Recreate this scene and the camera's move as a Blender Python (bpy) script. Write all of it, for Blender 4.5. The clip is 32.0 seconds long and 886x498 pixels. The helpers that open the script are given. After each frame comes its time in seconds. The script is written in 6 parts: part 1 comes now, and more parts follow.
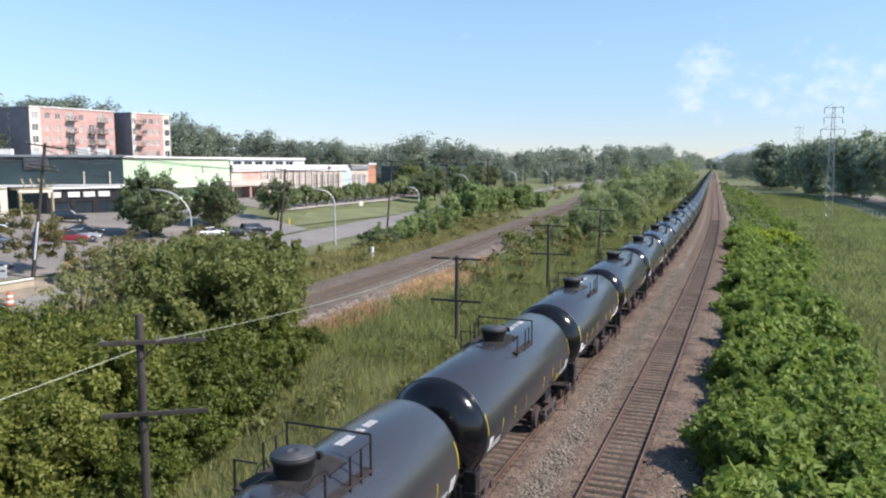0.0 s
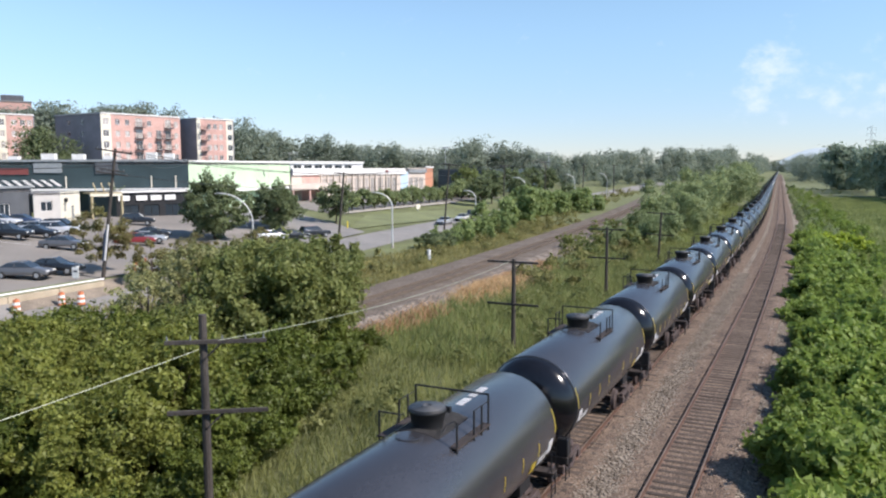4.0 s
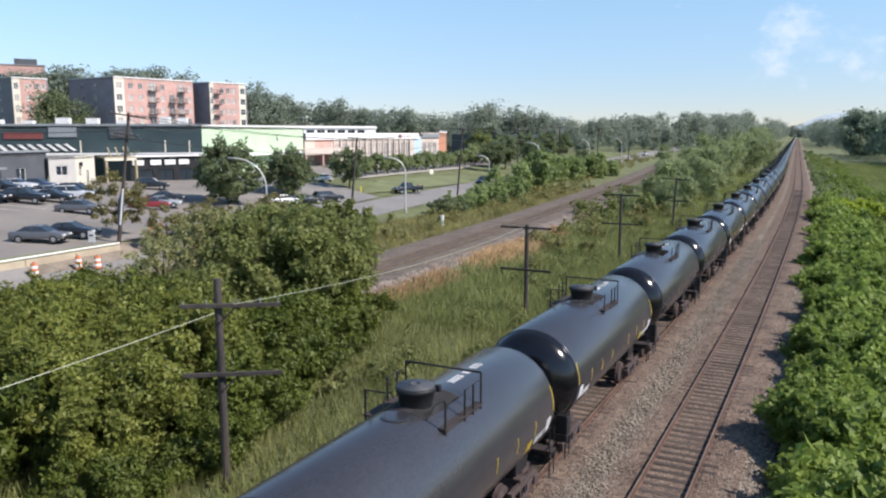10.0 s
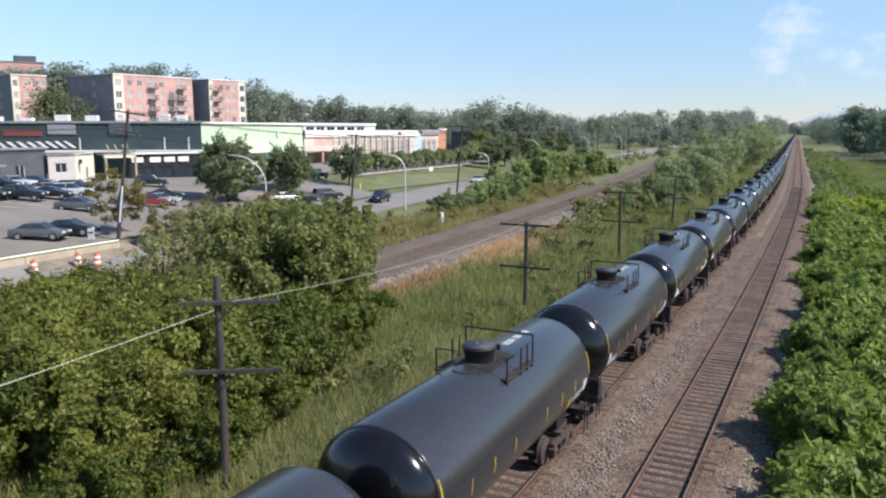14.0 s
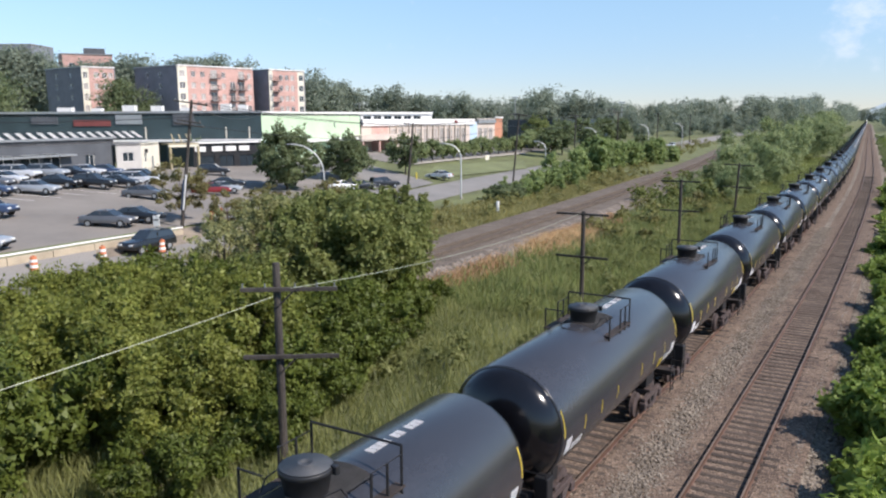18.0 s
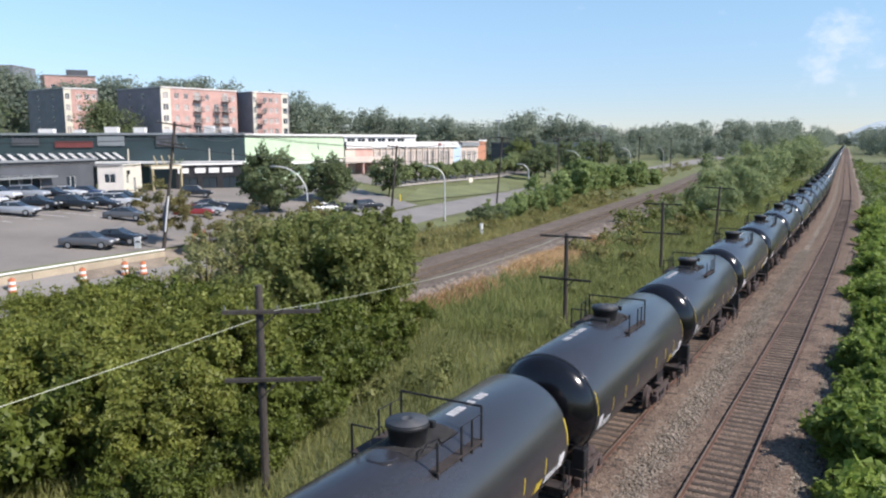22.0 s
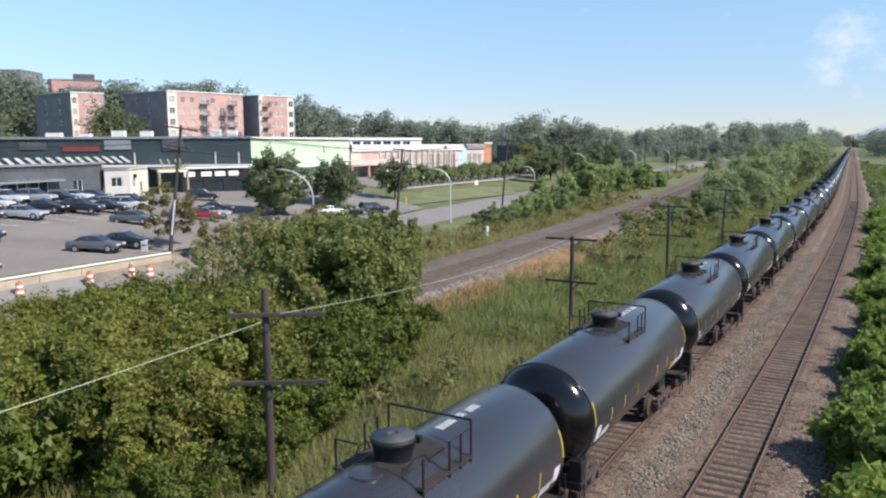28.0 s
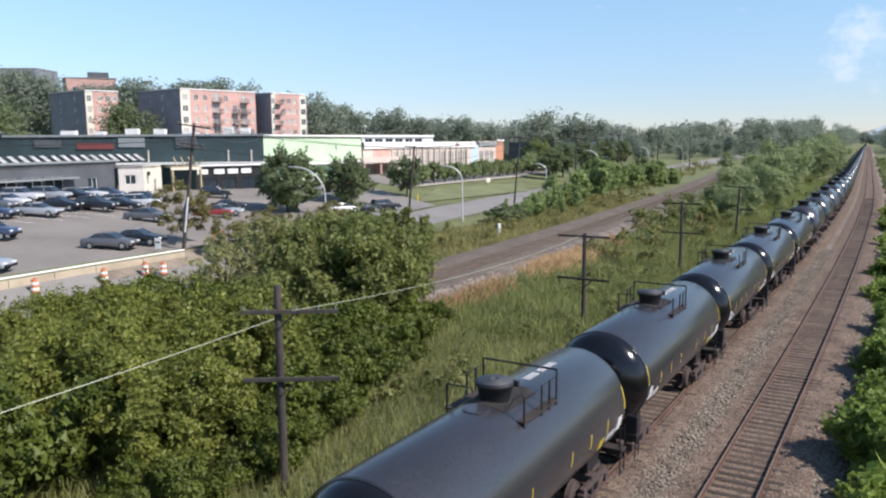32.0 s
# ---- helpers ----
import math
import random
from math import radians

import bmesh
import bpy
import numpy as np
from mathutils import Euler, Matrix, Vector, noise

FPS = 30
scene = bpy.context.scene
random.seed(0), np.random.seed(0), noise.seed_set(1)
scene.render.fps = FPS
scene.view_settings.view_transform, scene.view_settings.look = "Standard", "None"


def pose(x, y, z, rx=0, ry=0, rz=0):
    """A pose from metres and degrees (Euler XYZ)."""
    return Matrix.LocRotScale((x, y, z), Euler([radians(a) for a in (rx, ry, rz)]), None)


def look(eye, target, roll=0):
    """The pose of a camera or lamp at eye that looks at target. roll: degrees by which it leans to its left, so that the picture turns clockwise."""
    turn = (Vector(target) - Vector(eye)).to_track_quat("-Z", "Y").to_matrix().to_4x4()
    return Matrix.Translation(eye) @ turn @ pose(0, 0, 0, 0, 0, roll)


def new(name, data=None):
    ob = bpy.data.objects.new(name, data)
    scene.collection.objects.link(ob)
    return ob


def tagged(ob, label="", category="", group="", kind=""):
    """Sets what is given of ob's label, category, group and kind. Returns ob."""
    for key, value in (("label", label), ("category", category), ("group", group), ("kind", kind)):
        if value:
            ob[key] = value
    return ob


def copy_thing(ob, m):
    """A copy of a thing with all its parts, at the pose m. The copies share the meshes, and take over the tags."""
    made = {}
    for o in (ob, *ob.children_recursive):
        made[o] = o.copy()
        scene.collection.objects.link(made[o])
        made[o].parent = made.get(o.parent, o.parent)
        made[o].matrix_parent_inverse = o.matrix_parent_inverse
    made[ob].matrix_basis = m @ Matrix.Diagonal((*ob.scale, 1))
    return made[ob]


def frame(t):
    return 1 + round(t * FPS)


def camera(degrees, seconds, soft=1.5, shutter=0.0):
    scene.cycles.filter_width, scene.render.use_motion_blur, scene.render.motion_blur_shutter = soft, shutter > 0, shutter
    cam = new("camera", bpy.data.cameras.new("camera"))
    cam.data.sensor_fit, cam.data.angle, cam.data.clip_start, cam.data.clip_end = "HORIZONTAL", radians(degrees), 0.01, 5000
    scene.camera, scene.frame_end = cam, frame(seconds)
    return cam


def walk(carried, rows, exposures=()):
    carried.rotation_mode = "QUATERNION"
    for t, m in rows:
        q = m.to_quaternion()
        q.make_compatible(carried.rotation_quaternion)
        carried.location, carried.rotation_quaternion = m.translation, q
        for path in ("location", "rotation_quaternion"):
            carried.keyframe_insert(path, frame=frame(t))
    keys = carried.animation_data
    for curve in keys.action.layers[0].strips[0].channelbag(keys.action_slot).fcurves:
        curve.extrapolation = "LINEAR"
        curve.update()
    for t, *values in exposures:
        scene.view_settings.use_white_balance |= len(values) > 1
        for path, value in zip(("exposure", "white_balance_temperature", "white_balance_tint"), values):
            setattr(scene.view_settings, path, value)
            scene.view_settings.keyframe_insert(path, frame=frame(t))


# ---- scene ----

EYE = (0.0, 0.0, 10.6)
# seconds, heading to the left of the track, tilt, lean (degrees): a hand-held camera that stands on one spot and turns
PATH = [
    (0.0, 21.96, -6.22, 0.0), (0.5, 21.91, -6.4, 0.07), (1.0, 22.07, -6.26, 0.02), (1.5, 22.05, -6.53, 0.03),
    (2.0, 22.55, -6.4, 0.05), (2.5, 22.67, -6.47, 0.07), (3.0, 23.7, -6.05, 0.16), (3.5, 24.23, -6.22, 0.16),
    (4.0, 26.22, -5.97, 0.19), (4.5, 26.42, -6.56, 0.24), (6.5, 27.48, -6.77, 0.15), (7.0, 27.41, -6.71, 0.2),
    (7.5, 27.47, -6.44, 0.18), (8.0, 27.49, -6.62, 0.22), (8.5, 27.51, -7.1, 0.19), (9.0, 27.4, -7.65, 0.17),
    (9.5, 27.42, -8.01, 0.11), (10.0, 27.22, -8.57, 0.11), (10.5, 27.2, -8.51, 0.08), (11.0, 27.19, -8.45, 0.09),
    (11.5, 27.2, -8.41, 0.09), (12.0, 27.19, -8.39, 0.07), (12.5, 27.19, -8.57, 0.09), (13.0, 27.2, -8.64, 0.08),
    (13.5, 27.23, -8.65, 0.13), (14.0, 27.19, -8.77, 0.09), (14.5, 27.19, -8.56, 0.13), (16.5, 27.2, -8.56, 0.15),
    (17.0, 27.63, -7.62, 0.1), (17.2, 27.8, -7.79, 0.13),
    (17.4, 27.88, -8.21, 0.2), (17.5, 28.24, -8.81, 0.25), (17.6, 30.0, -9.55, 0.3), (17.8, 30.5, -9.66, 0.33), (18.0, 31.37, -9.6, 0.37), (18.5, 31.42, -8.43, 0.34),
    (19.0, 31.22, -8.1, 0.31), (19.5, 30.45, -8.7, 0.22), (20.0, 30.08, -9.07, 0.2), (20.5, 29.96, -8.72, 0.28),
    (21.0, 29.97, -8.46, 0.17), (21.5, 30.02, -7.95, 0.11), (22.0, 30.16, -7.94, 0.16), (22.5, 30.22, -8.18, 0.21),
    (23.0, 30.3, -7.93, 0.19), (23.5, 30.33, -7.82, 0.2), (24.0, 30.39, -7.64, 0.23), (24.5, 30.34, -7.94, 0.23),
    (25.0, 30.37, -7.66, 0.23), (25.5, 30.31, -7.66, 0.27), (27.5, 30.52, -7.78, 0.31), (28.0, 30.57, -7.73, 0.32),
    (28.5, 30.7, -7.71, 0.32), (29.0, 30.79, -7.67, 0.29), (29.5, 30.8, -7.49, 0.29), (30.0, 30.81, -7.53, 0.28),
    (30.5, 30.95, -7.66, 0.37), (31.0, 31.1, -7.71, 0.36), (31.5, 31.25, -7.61, 0.41), (32.0, 31.46, -7.93, 0.42)]
cam = camera(60.3, 32.0, soft=2.2)
walk(cam, [(t, pose(*EYE, 90 + tilt, lean, yaw)) for t, yaw, tilt, lean in PATH], exposures=[(0.0, 0.39, 6350, 17), (4.5, 0.39, 6350, 17), (7.0, 0.30, 6350, 17), (32.0, 0.30, 6350, 17)])

# ---- world and sun ----
SUN_FROM = Vector((0.72, 0.06, 0.68)).normalized()
elev = math.asin(SUN_FROM.z)
world = bpy.data.worlds.new("world")
scene.world = world
world.use_nodes = True
wn = world.node_tree.nodes
wl = world.node_tree.links
sky = wn.new("ShaderNodeTexSky")
sky.sky_type = 'NISHITA'
sky.sun_disc = False
sky.sun_elevation = elev
sky.sun_rotation = math.atan2(SUN_FROM.x, SUN_FROM.y)
sky.air_density, sky.dust_density, sky.ozone_density = 1.0, 0.0, 3.2
wbg = wn["Background"]
wbg.inputs["Strength"].default_value = 0.125


def world_clouds():
    """A few small fair-weather clouds low over the line, and thin haze veils."""
    co = wn.new("ShaderNodeTexCoord")
    nrm = wn.new("ShaderNodeVectorMath")
    nrm.operation = 'NORMALIZE'
    wl.new(co.outputs["Generated"], nrm.inputs[0])
    noise_n = wn.new("ShaderNodeTexNoise")
    noise_n.inputs["Scale"].default_value = 30.0
    noise_n.inputs["Detail"].default_value = 7.0
    noise_n.inputs["Roughness"].default_value = 0.62
    mp = wn.new("ShaderNodeMapping")
    mp.inputs["Scale"].default_value = (1.0, 1.0, 1.5)
    wl.new(nrm.outputs[0], mp.inputs["Vector"])
    wl.new(mp.outputs[0], noise_n.inputs["Vector"])
    total = None
    for (d, size, gain) in CLOUDS:
        dist = wn.new("ShaderNodeVectorMath")
        dist.operation = 'DISTANCE'
        wl.new(nrm.outputs[0], dist.inputs[0])
        dist.inputs[1].default_value = Vector(d).normalized()
        m = wn.new("ShaderNodeMapRange")
        m.interpolation_type = 'SMOOTHSTEP'
        wl.new(dist.outputs["Value"], m.inputs["Value"])
        m.inputs["From Min"].default_value, m.inputs["From Max"].default_value = size, 0.0
        m.inputs["To Min"].default_value, m.inputs["To Max"].default_value = 0.0, gain
        if total is None:
            total = m.outputs[0]
        else:
            mx = wn.new("ShaderNodeMath")
            mx.operation = 'MAXIMUM'
            wl.new(total, mx.inputs[0])
            wl.new(m.outputs[0], mx.inputs[1])
            total = mx.outputs[0]
    s = wn.new("ShaderNodeMath")
    s.operation = 'MULTIPLY_ADD'
    wl.new(noise_n.outputs["Fac"], s.inputs[0])
    s.inputs[1].default_value = 1.8
    off = wn.new("ShaderNodeMath")
    off.operation = 'ADD'
    wl.new(total, off.inputs[0])
    off.inputs[1].default_value = -0.40
    wl.new(off.outputs[0], s.inputs[2])
    r = wn.new("ShaderNodeMapRange")
    r.interpolation_type = 'SMOOTHSTEP'
    wl.new(s.outputs[0], r.inputs["Value"])
    r.inputs["From Min"].default_value, r.inputs["From Max"].default_value = 0.70, 1.45
    r.inputs["To Min"].default_value, r.inputs["To Max"].default_value = 0.0, 0.46
    mix = wn.new("ShaderNodeMix")
    mix.data_type = 'RGBA'
    wl.new(r.outputs[0], mix.inputs["Factor"])
    cool = wn.new("ShaderNodeVectorMath")
    cool.operation = 'MULTIPLY'
    wl.new(sky.outputs[0], cool.inputs[0])
    sep = wn.new("ShaderNodeSeparateXYZ")
    wl.new(nrm.outputs[0], sep.inputs[0])
    low = wn.new("ShaderNodeMapRange")
    low.interpolation_type = 'SMOOTHSTEP'
    wl.new(sep.outputs["Z"], low.inputs["Value"])
    low.inputs["From Min"].default_value, low.inputs["From Max"].default_value = 0.0, 0.22
    low.inputs["To Min"].default_value, low.inputs["To Max"].default_value = 0.0, 1.0
    tone = wn.new("ShaderNodeMix")
    tone.data_type = 'RGBA'
    wl.new(low.outputs[0], tone.inputs["Factor"])
    tone.inputs[6].default_value, tone.inputs[7].default_value = (0.68, 0.735, 0.885, 1.0), (1.09, 1.15, 1.065, 1.0)
    wl.new(tone.outputs[2], cool.inputs[1])
    wl.new(cool.outputs[0], mix.inputs[6])
    mix.inputs[7].default_value = (6.9, 7.15, 7.6, 1.0)
    wl.new(mix.outputs[2], wbg.inputs["Color"])


CLOUDS = [((-0.049, 0.990, 0.131), 0.051, 0.62), ((-0.065, 0.991, 0.117), 0.049, 0.60), ((-0.031, 0.994, 0.109), 0.056, 0.58), ((-0.078, 0.994, 0.080), 0.040, 0.62),
          ((-0.062, 0.994, 0.088), 0.038, 0.46), ((0.008, 0.997, 0.083), 0.036, 0.54), ((-0.008, 0.995, 0.096), 0.044, 0.50), ((-0.053, 0.994, 0.098), 0.067, 0.36),
          ((0.065, 0.994, 0.088), 0.078, 0.46), ((0.099, 0.990, 0.098), 0.067, 0.48), ((0.125, 0.989, 0.084), 0.067, 0.46), ((0.039, 0.996, 0.085), 0.067, 0.40),
          ((0.086, 0.993, 0.079), 0.100, 0.36), ((0.173, 0.981, 0.088), 0.122, 0.45), ((0.231, 0.969, 0.090), 0.122, 0.45)]
world_clouds()
sun = new("sun", bpy.data.lights.new("sun", 'SUN'))
sun.data.energy = 5.0
sun.data.angle = radians(0.55)
sun.data.color = (1.0, 0.93, 0.82)
sun.matrix_world = look(SUN_FROM * 100, (0, 0, 0))

# ---- materials ----
def mat(name, base, rough=0.8, metal=0.0, var=0.25, scale=3.0, bump=0.15, bscale=40.0, rnd=0.0, dark=None, spec=0.5, coat=0.0, stretch=(1, 1, 1), world_space=False):
    """A surface with broad stains, fine grain and relief; rnd: change from piece to piece; dark: the colour of the stains."""
    m = bpy.data.materials.new(name)
    m.use_nodes = True
    n, l = m.node_tree.nodes, m.node_tree.links
    b = n["Principled BSDF"]
    co = n.new("ShaderNodeTexCoord")
    mp = n.new("ShaderNodeMapping")
    mp.inputs["Scale"].default_value = stretch
    if world_space:
        geo = n.new("ShaderNodeNewGeometry")
        l.new(geo.outputs["Position"], mp.inputs["Vector"])
    else:
        l.new(co.outputs["Object"], mp.inputs["Vector"])
    big = n.new("ShaderNodeTexNoise")
    big.inputs["Scale"].default_value, big.inputs["Detail"].default_value = scale, 4.0
    fine = n.new("ShaderNodeTexNoise")
    fine.inputs["Scale"].default_value, fine.inputs["Detail"].default_value = bscale, 3.0
    for t in (big, fine):
        l.new(mp.outputs[0], t.inputs["Vector"])
    ramp = n.new("ShaderNodeValToRGB")
    c = Vector(base)
    d = Vector(dark) if dark else c * (1 - var)
    ramp.color_ramp.elements[0].position, ramp.color_ramp.elements[1].position = 0.32, 0.68
    ramp.color_ramp.elements[0].color = (*d, 1)
    ramp.color_ramp.elements[1].color = (*(c * (1 + var * 0.4)), 1)
    l.new(big.outputs["Fac"], ramp.inputs["Fac"])
    g = n.new("ShaderNodeMapRange")
    l.new(fine.outputs["Fac"], g.inputs["Value"])
    g.inputs["From Min"].default_value, g.inputs["From Max"].default_value = 0.3, 0.7
    g.inputs["To Min"].default_value, g.inputs["To Max"].default_value = 1 - var * 0.8, 1 + var * 0.8
    value = g.outputs[0]
    if rnd:
        info = n.new("ShaderNodeObjectInfo")
        r = n.new("ShaderNodeMapRange")
        l.new(info.outputs["Random"], r.inputs["Value"])
        r.inputs["To Min"].default_value, r.inputs["To Max"].default_value = 1 - rnd, 1 + rnd
        mm = n.new("ShaderNodeMath")
        mm.operation = 'MULTIPLY'
        l.new(value, mm.inputs[0])
        l.new(r.outputs[0], mm.inputs[1])
        value = mm.outputs[0]
    mul = n.new("ShaderNodeVectorMath")
    mul.operation = 'SCALE'
    l.new(ramp.outputs["Color"], mul.inputs[0])
    l.new(value, mul.inputs["Scale"])
    l.new(mul.outputs[0], b.inputs["Base Color"])
    rr = n.new("ShaderNodeMapRange")
    l.new(big.outputs["Fac"], rr.inputs["Value"])
    rr.inputs["To Min"].default_value, rr.inputs["To Max"].default_value = max(0.03, rough - 0.1), min(1.0, rough + 0.1)
    l.new(rr.outputs[0], b.inputs["Roughness"])
    b.inputs["Metallic"].default_value = metal
    b.inputs["Specular IOR Level"].default_value = spec
    b.inputs["Coat Weight"].default_value = coat
    if bump:
        bp = n.new("ShaderNodeBump")
        bp.inputs["Strength"].default_value = bump
        bp.inputs["Distance"].default_value = 0.03
        l.new(fine.outputs["Fac"], bp.inputs["Height"])
        l.new(bp.outputs[0], b.inputs["Normal"])
    return m


def leaf_mat(name, dark, light, trans=0.42, patch=0.25, single=0.42):
    """Leaves or blades: a shade of its own for each one, broad patches, and some light let through."""
    m = bpy.data.materials.new(name)
    m.use_nodes = True
    n, l = m.node_tree.nodes, m.node_tree.links
    b = n["Principled BSDF"]
    geo = n.new("ShaderNodeNewGeometry")
    noi = n.new("ShaderNodeTexNoise")
    noi.inputs["Scale"].default_value, noi.inputs["Detail"].default_value = patch, 3.0
    l.new(geo.outputs["Position"], noi.inputs["Vector"])
    mixf = n.new("ShaderNodeMath")
    mixf.operation = 'MULTIPLY_ADD'
    l.new(geo.outputs["Random Per Island"], mixf.inputs[0])
    mixf.inputs[1].default_value = single
    sc = n.new("ShaderNodeMapRange")
    l.new(noi.outputs["Fac"], sc.inputs["Value"])
    sc.inputs["From Min"].default_value, sc.inputs["From Max"].default_value = 0.3, 0.7
    sc.inputs["To Min"].default_value, sc.inputs["To Max"].default_value = -0.05, 0.5
    l.new(sc.outputs[0], mixf.inputs[2])
    ramp = n.new("ShaderNodeValToRGB")
    ramp.color_ramp.elements[0].color, ramp.color_ramp.elements[1].color = (*dark, 1), (*light, 1)
    l.new(mixf.outputs[0], ramp.inputs["Fac"])
    l.new(ramp.outputs["Color"], b.inputs["Base Color"])
    b.inputs["Roughness"].default_value = 0.55
    b.inputs["Specular IOR Level"].default_value = 0.35
    tr = n.new("ShaderNodeBsdfTranslucent")
    l.new(ramp.outputs["Color"], tr.inputs["Color"])
    mx = n.new("ShaderNodeMixShader")
    mx.inputs["Fac"].default_value = trans
    l.new(b.outputs[0], mx.inputs[1])
    l.new(tr.outputs[0], mx.inputs[2])
    l.new(mx.outputs[0], n["Material Output"].inputs["Surface"])
    return m


def stone_bed(name, base, dark, size=0.08, broad=0.5, spread=0.55):
    """Crushed stone: each stone with a shade and a height of its own, dust and stains in broad patches."""
    m = bpy.data.materials.new(name)
    m.use_nodes = True
    n, l = m.node_tree.nodes, m.node_tree.links
    b = n["Principled BSDF"]
    geo = n.new("ShaderNodeNewGeometry")
    cells = n.new("ShaderNodeTexVoronoi")
    cells.inputs["Scale"].default_value = 1 / size
    big = n.new("ShaderNodeTexNoise")
    big.inputs["Scale"].default_value, big.inputs["Detail"].default_value = broad, 5.0
    for t in (cells, big):
        l.new(geo.outputs["Position"], t.inputs["Vector"])
    ramp = n.new("ShaderNodeValToRGB")
    ramp.color_ramp.elements[0].position, ramp.color_ramp.elements[1].position = 0.35, 0.65
    ramp.color_ramp.elements[0].color, ramp.color_ramp.elements[1].color = (*dark, 1), (*base, 1)
    l.new(big.outputs["Fac"], ramp.inputs["Fac"])
    sep = n.new("ShaderNodeSeparateColor")
    l.new(cells.outputs["Color"], sep.inputs[0])
    shade = n.new("ShaderNodeMapRange")
    l.new(sep.outputs[0], shade.inputs["Value"])
    shade.inputs["To Min"].default_value, shade.inputs["To Max"].default_value = 1 - spread, 1 + spread
    mul = n.new("ShaderNodeVectorMath")
    mul.operation = 'SCALE'
    l.new(ramp.outputs["Color"], mul.inputs[0])
    l.new(shade.outputs[0], mul.inputs["Scale"])
    l.new(mul.outputs[0], b.inputs["Base Color"])
    b.inputs["Roughness"].default_value = 0.95
    bp = n.new("ShaderNodeBump")
    bp.invert = True
    bp.inputs["Strength"].default_value, bp.inputs["Distance"].default_value = 0.9, 0.05
    l.new(cells.outputs["Distance"], bp.inputs["Height"])
    l.new(bp.outputs[0], b.inputs["Normal"])
    return m


def glass_mat(name, tint, rough=0.06):
    m = bpy.data.materials.new(name)
    m.use_nodes = True
    b = m.node_tree.nodes["Principled BSDF"]
    b.inputs["Base Color"].default_value = (*tint, 1)
    b.inputs["Roughness"].default_value = rough
    b.inputs["Specular IOR Level"].default_value = 0.8
    return m


M_GROUND = mat("meadow_soil", (0.140, 0.158, 0.062), 0.95, var=0.40, scale=0.16, bump=0.6, bscale=3.0, dark=(0.098, 0.106, 0.044), world_space=True)
M_BALLAST = stone_bed("ballast", (0.235, 0.200, 0.160), (0.150, 0.120, 0.094))
M_BALLAST_B = stone_bed("branch_ballast", (0.165, 0.132, 0.102), (0.115, 0.090, 0.068), 0.12, 0.35, 0.35)
M_GRAVEL = mat("tan_gravel", (0.24, 0.20, 0.155), 0.95, var=0.3, scale=0.8, bump=0.6, bscale=12, world_space=True)
M_OLDRAIL = mat("dusty_branch_rail", (0.125, 0.095, 0.072), 0.8, metal=0.1, var=0.3, scale=1.0, bump=0.1, bscale=30)
M_SHOULDER = stone_bed("pale_shoulder_stones", (0.185, 0.157, 0.130), (0.100, 0.080, 0.064), 0.16, 0.8, 0.7)
M_OLDTIE = mat("dusty_old_tie", (0.138, 0.105, 0.076), 0.95, var=0.3, scale=2.0, bump=0.3, bscale=20)
M_STONE = leaf_mat("ballast_stone", (0.105, 0.083, 0.063), (0.290, 0.245, 0.195), 0.0, 0.8, 0.8)
M_TIE = mat("tie_wood", (0.076, 0.057, 0.044), 0.9, var=0.5, scale=5.0, bump=0.5, bscale=26, rnd=0.30, stretch=(0.5, 1, 1))
M_RAIL = mat("rusty_rail", (0.15, 0.085, 0.06), 0.55, metal=0.4, var=0.3, scale=1.0, bump=0.1, bscale=30)
M_RAILTOP = mat("worn_rail_head", (0.200, 0.145, 0.108), 0.6, metal=0.1, var=0.25, scale=1.0, bump=0.05)
M_ASPHALT = mat("asphalt", (0.240, 0.228, 0.212), 0.9, var=0.18, scale=0.25, bump=0.3, bscale=14, world_space=True)
M_LOT = mat("lot_asphalt", (0.238, 0.216, 0.190), 0.9, var=0.2, scale=0.16, bump=0.3, bscale=14, world_space=True)
M_CONCRETE = mat("concrete", (0.42, 0.39, 0.34), 0.85, var=0.2, scale=0.8, bump=0.2, bscale=20)
M_CONCRETE_B = mat("blue_grey_render", (0.21, 0.23, 0.26), 0.85, var=0.15, scale=0.4, bump=0.1)
M_TAN = mat("tan_concrete", (0.44, 0.37, 0.27), 0.85, var=0.2, scale=0.8, bump=0.2, bscale=20)
M_OCHRE = mat("ochre_timber", (0.38, 0.32, 0.19), 0.75, var=0.2, scale=2.0, bump=0.1)
M_LAWN = mat("mown_lawn", (0.175, 0.195, 0.088), 0.95, var=0.25, scale=0.2, bump=0.5, bscale=6, world_space=True)
M_WHITE = mat("white_paint", (0.78, 0.77, 0.74), 0.6, var=0.08, scale=2, bump=0.05)
M_JACKET = mat("tank_jacket", (0.035, 0.035, 0.040), 0.24, var=0.15, scale=0.6, bump=0.006, bscale=14, spec=0.80, rnd=0.12, stretch=(1, 0.5, 1))
M_HEAD = mat("tank_head_black", (0.008, 0.008, 0.010), 0.16, var=0.2, scale=1.5, bump=0.01, bscale=10, spec=0.5)
M_IRON = mat("black_iron", (0.014, 0.014, 0.016), 0.5, var=0.3, scale=3, bump=0.1)
M_PLATE = mat("dull_steel_lid", (0.060, 0.064, 0.070), 0.55, var=0.25, scale=3, bump=0.1)
M_TRUCK = mat("rusty_truck_steel", (0.068, 0.048, 0.044), 0.75, var=0.45, scale=3, bump=0.25, bscale=25)
M_GRATE = mat("rusty_grating", (0.040, 0.030, 0.026), 0.85, var=0.4, scale=5, bump=0.4, bscale=40)
M_PAD = mat("dusty_walkway", (0.068, 0.065, 0.064), 0.8, var=0.3, scale=3, bump=0.25, bscale=40)
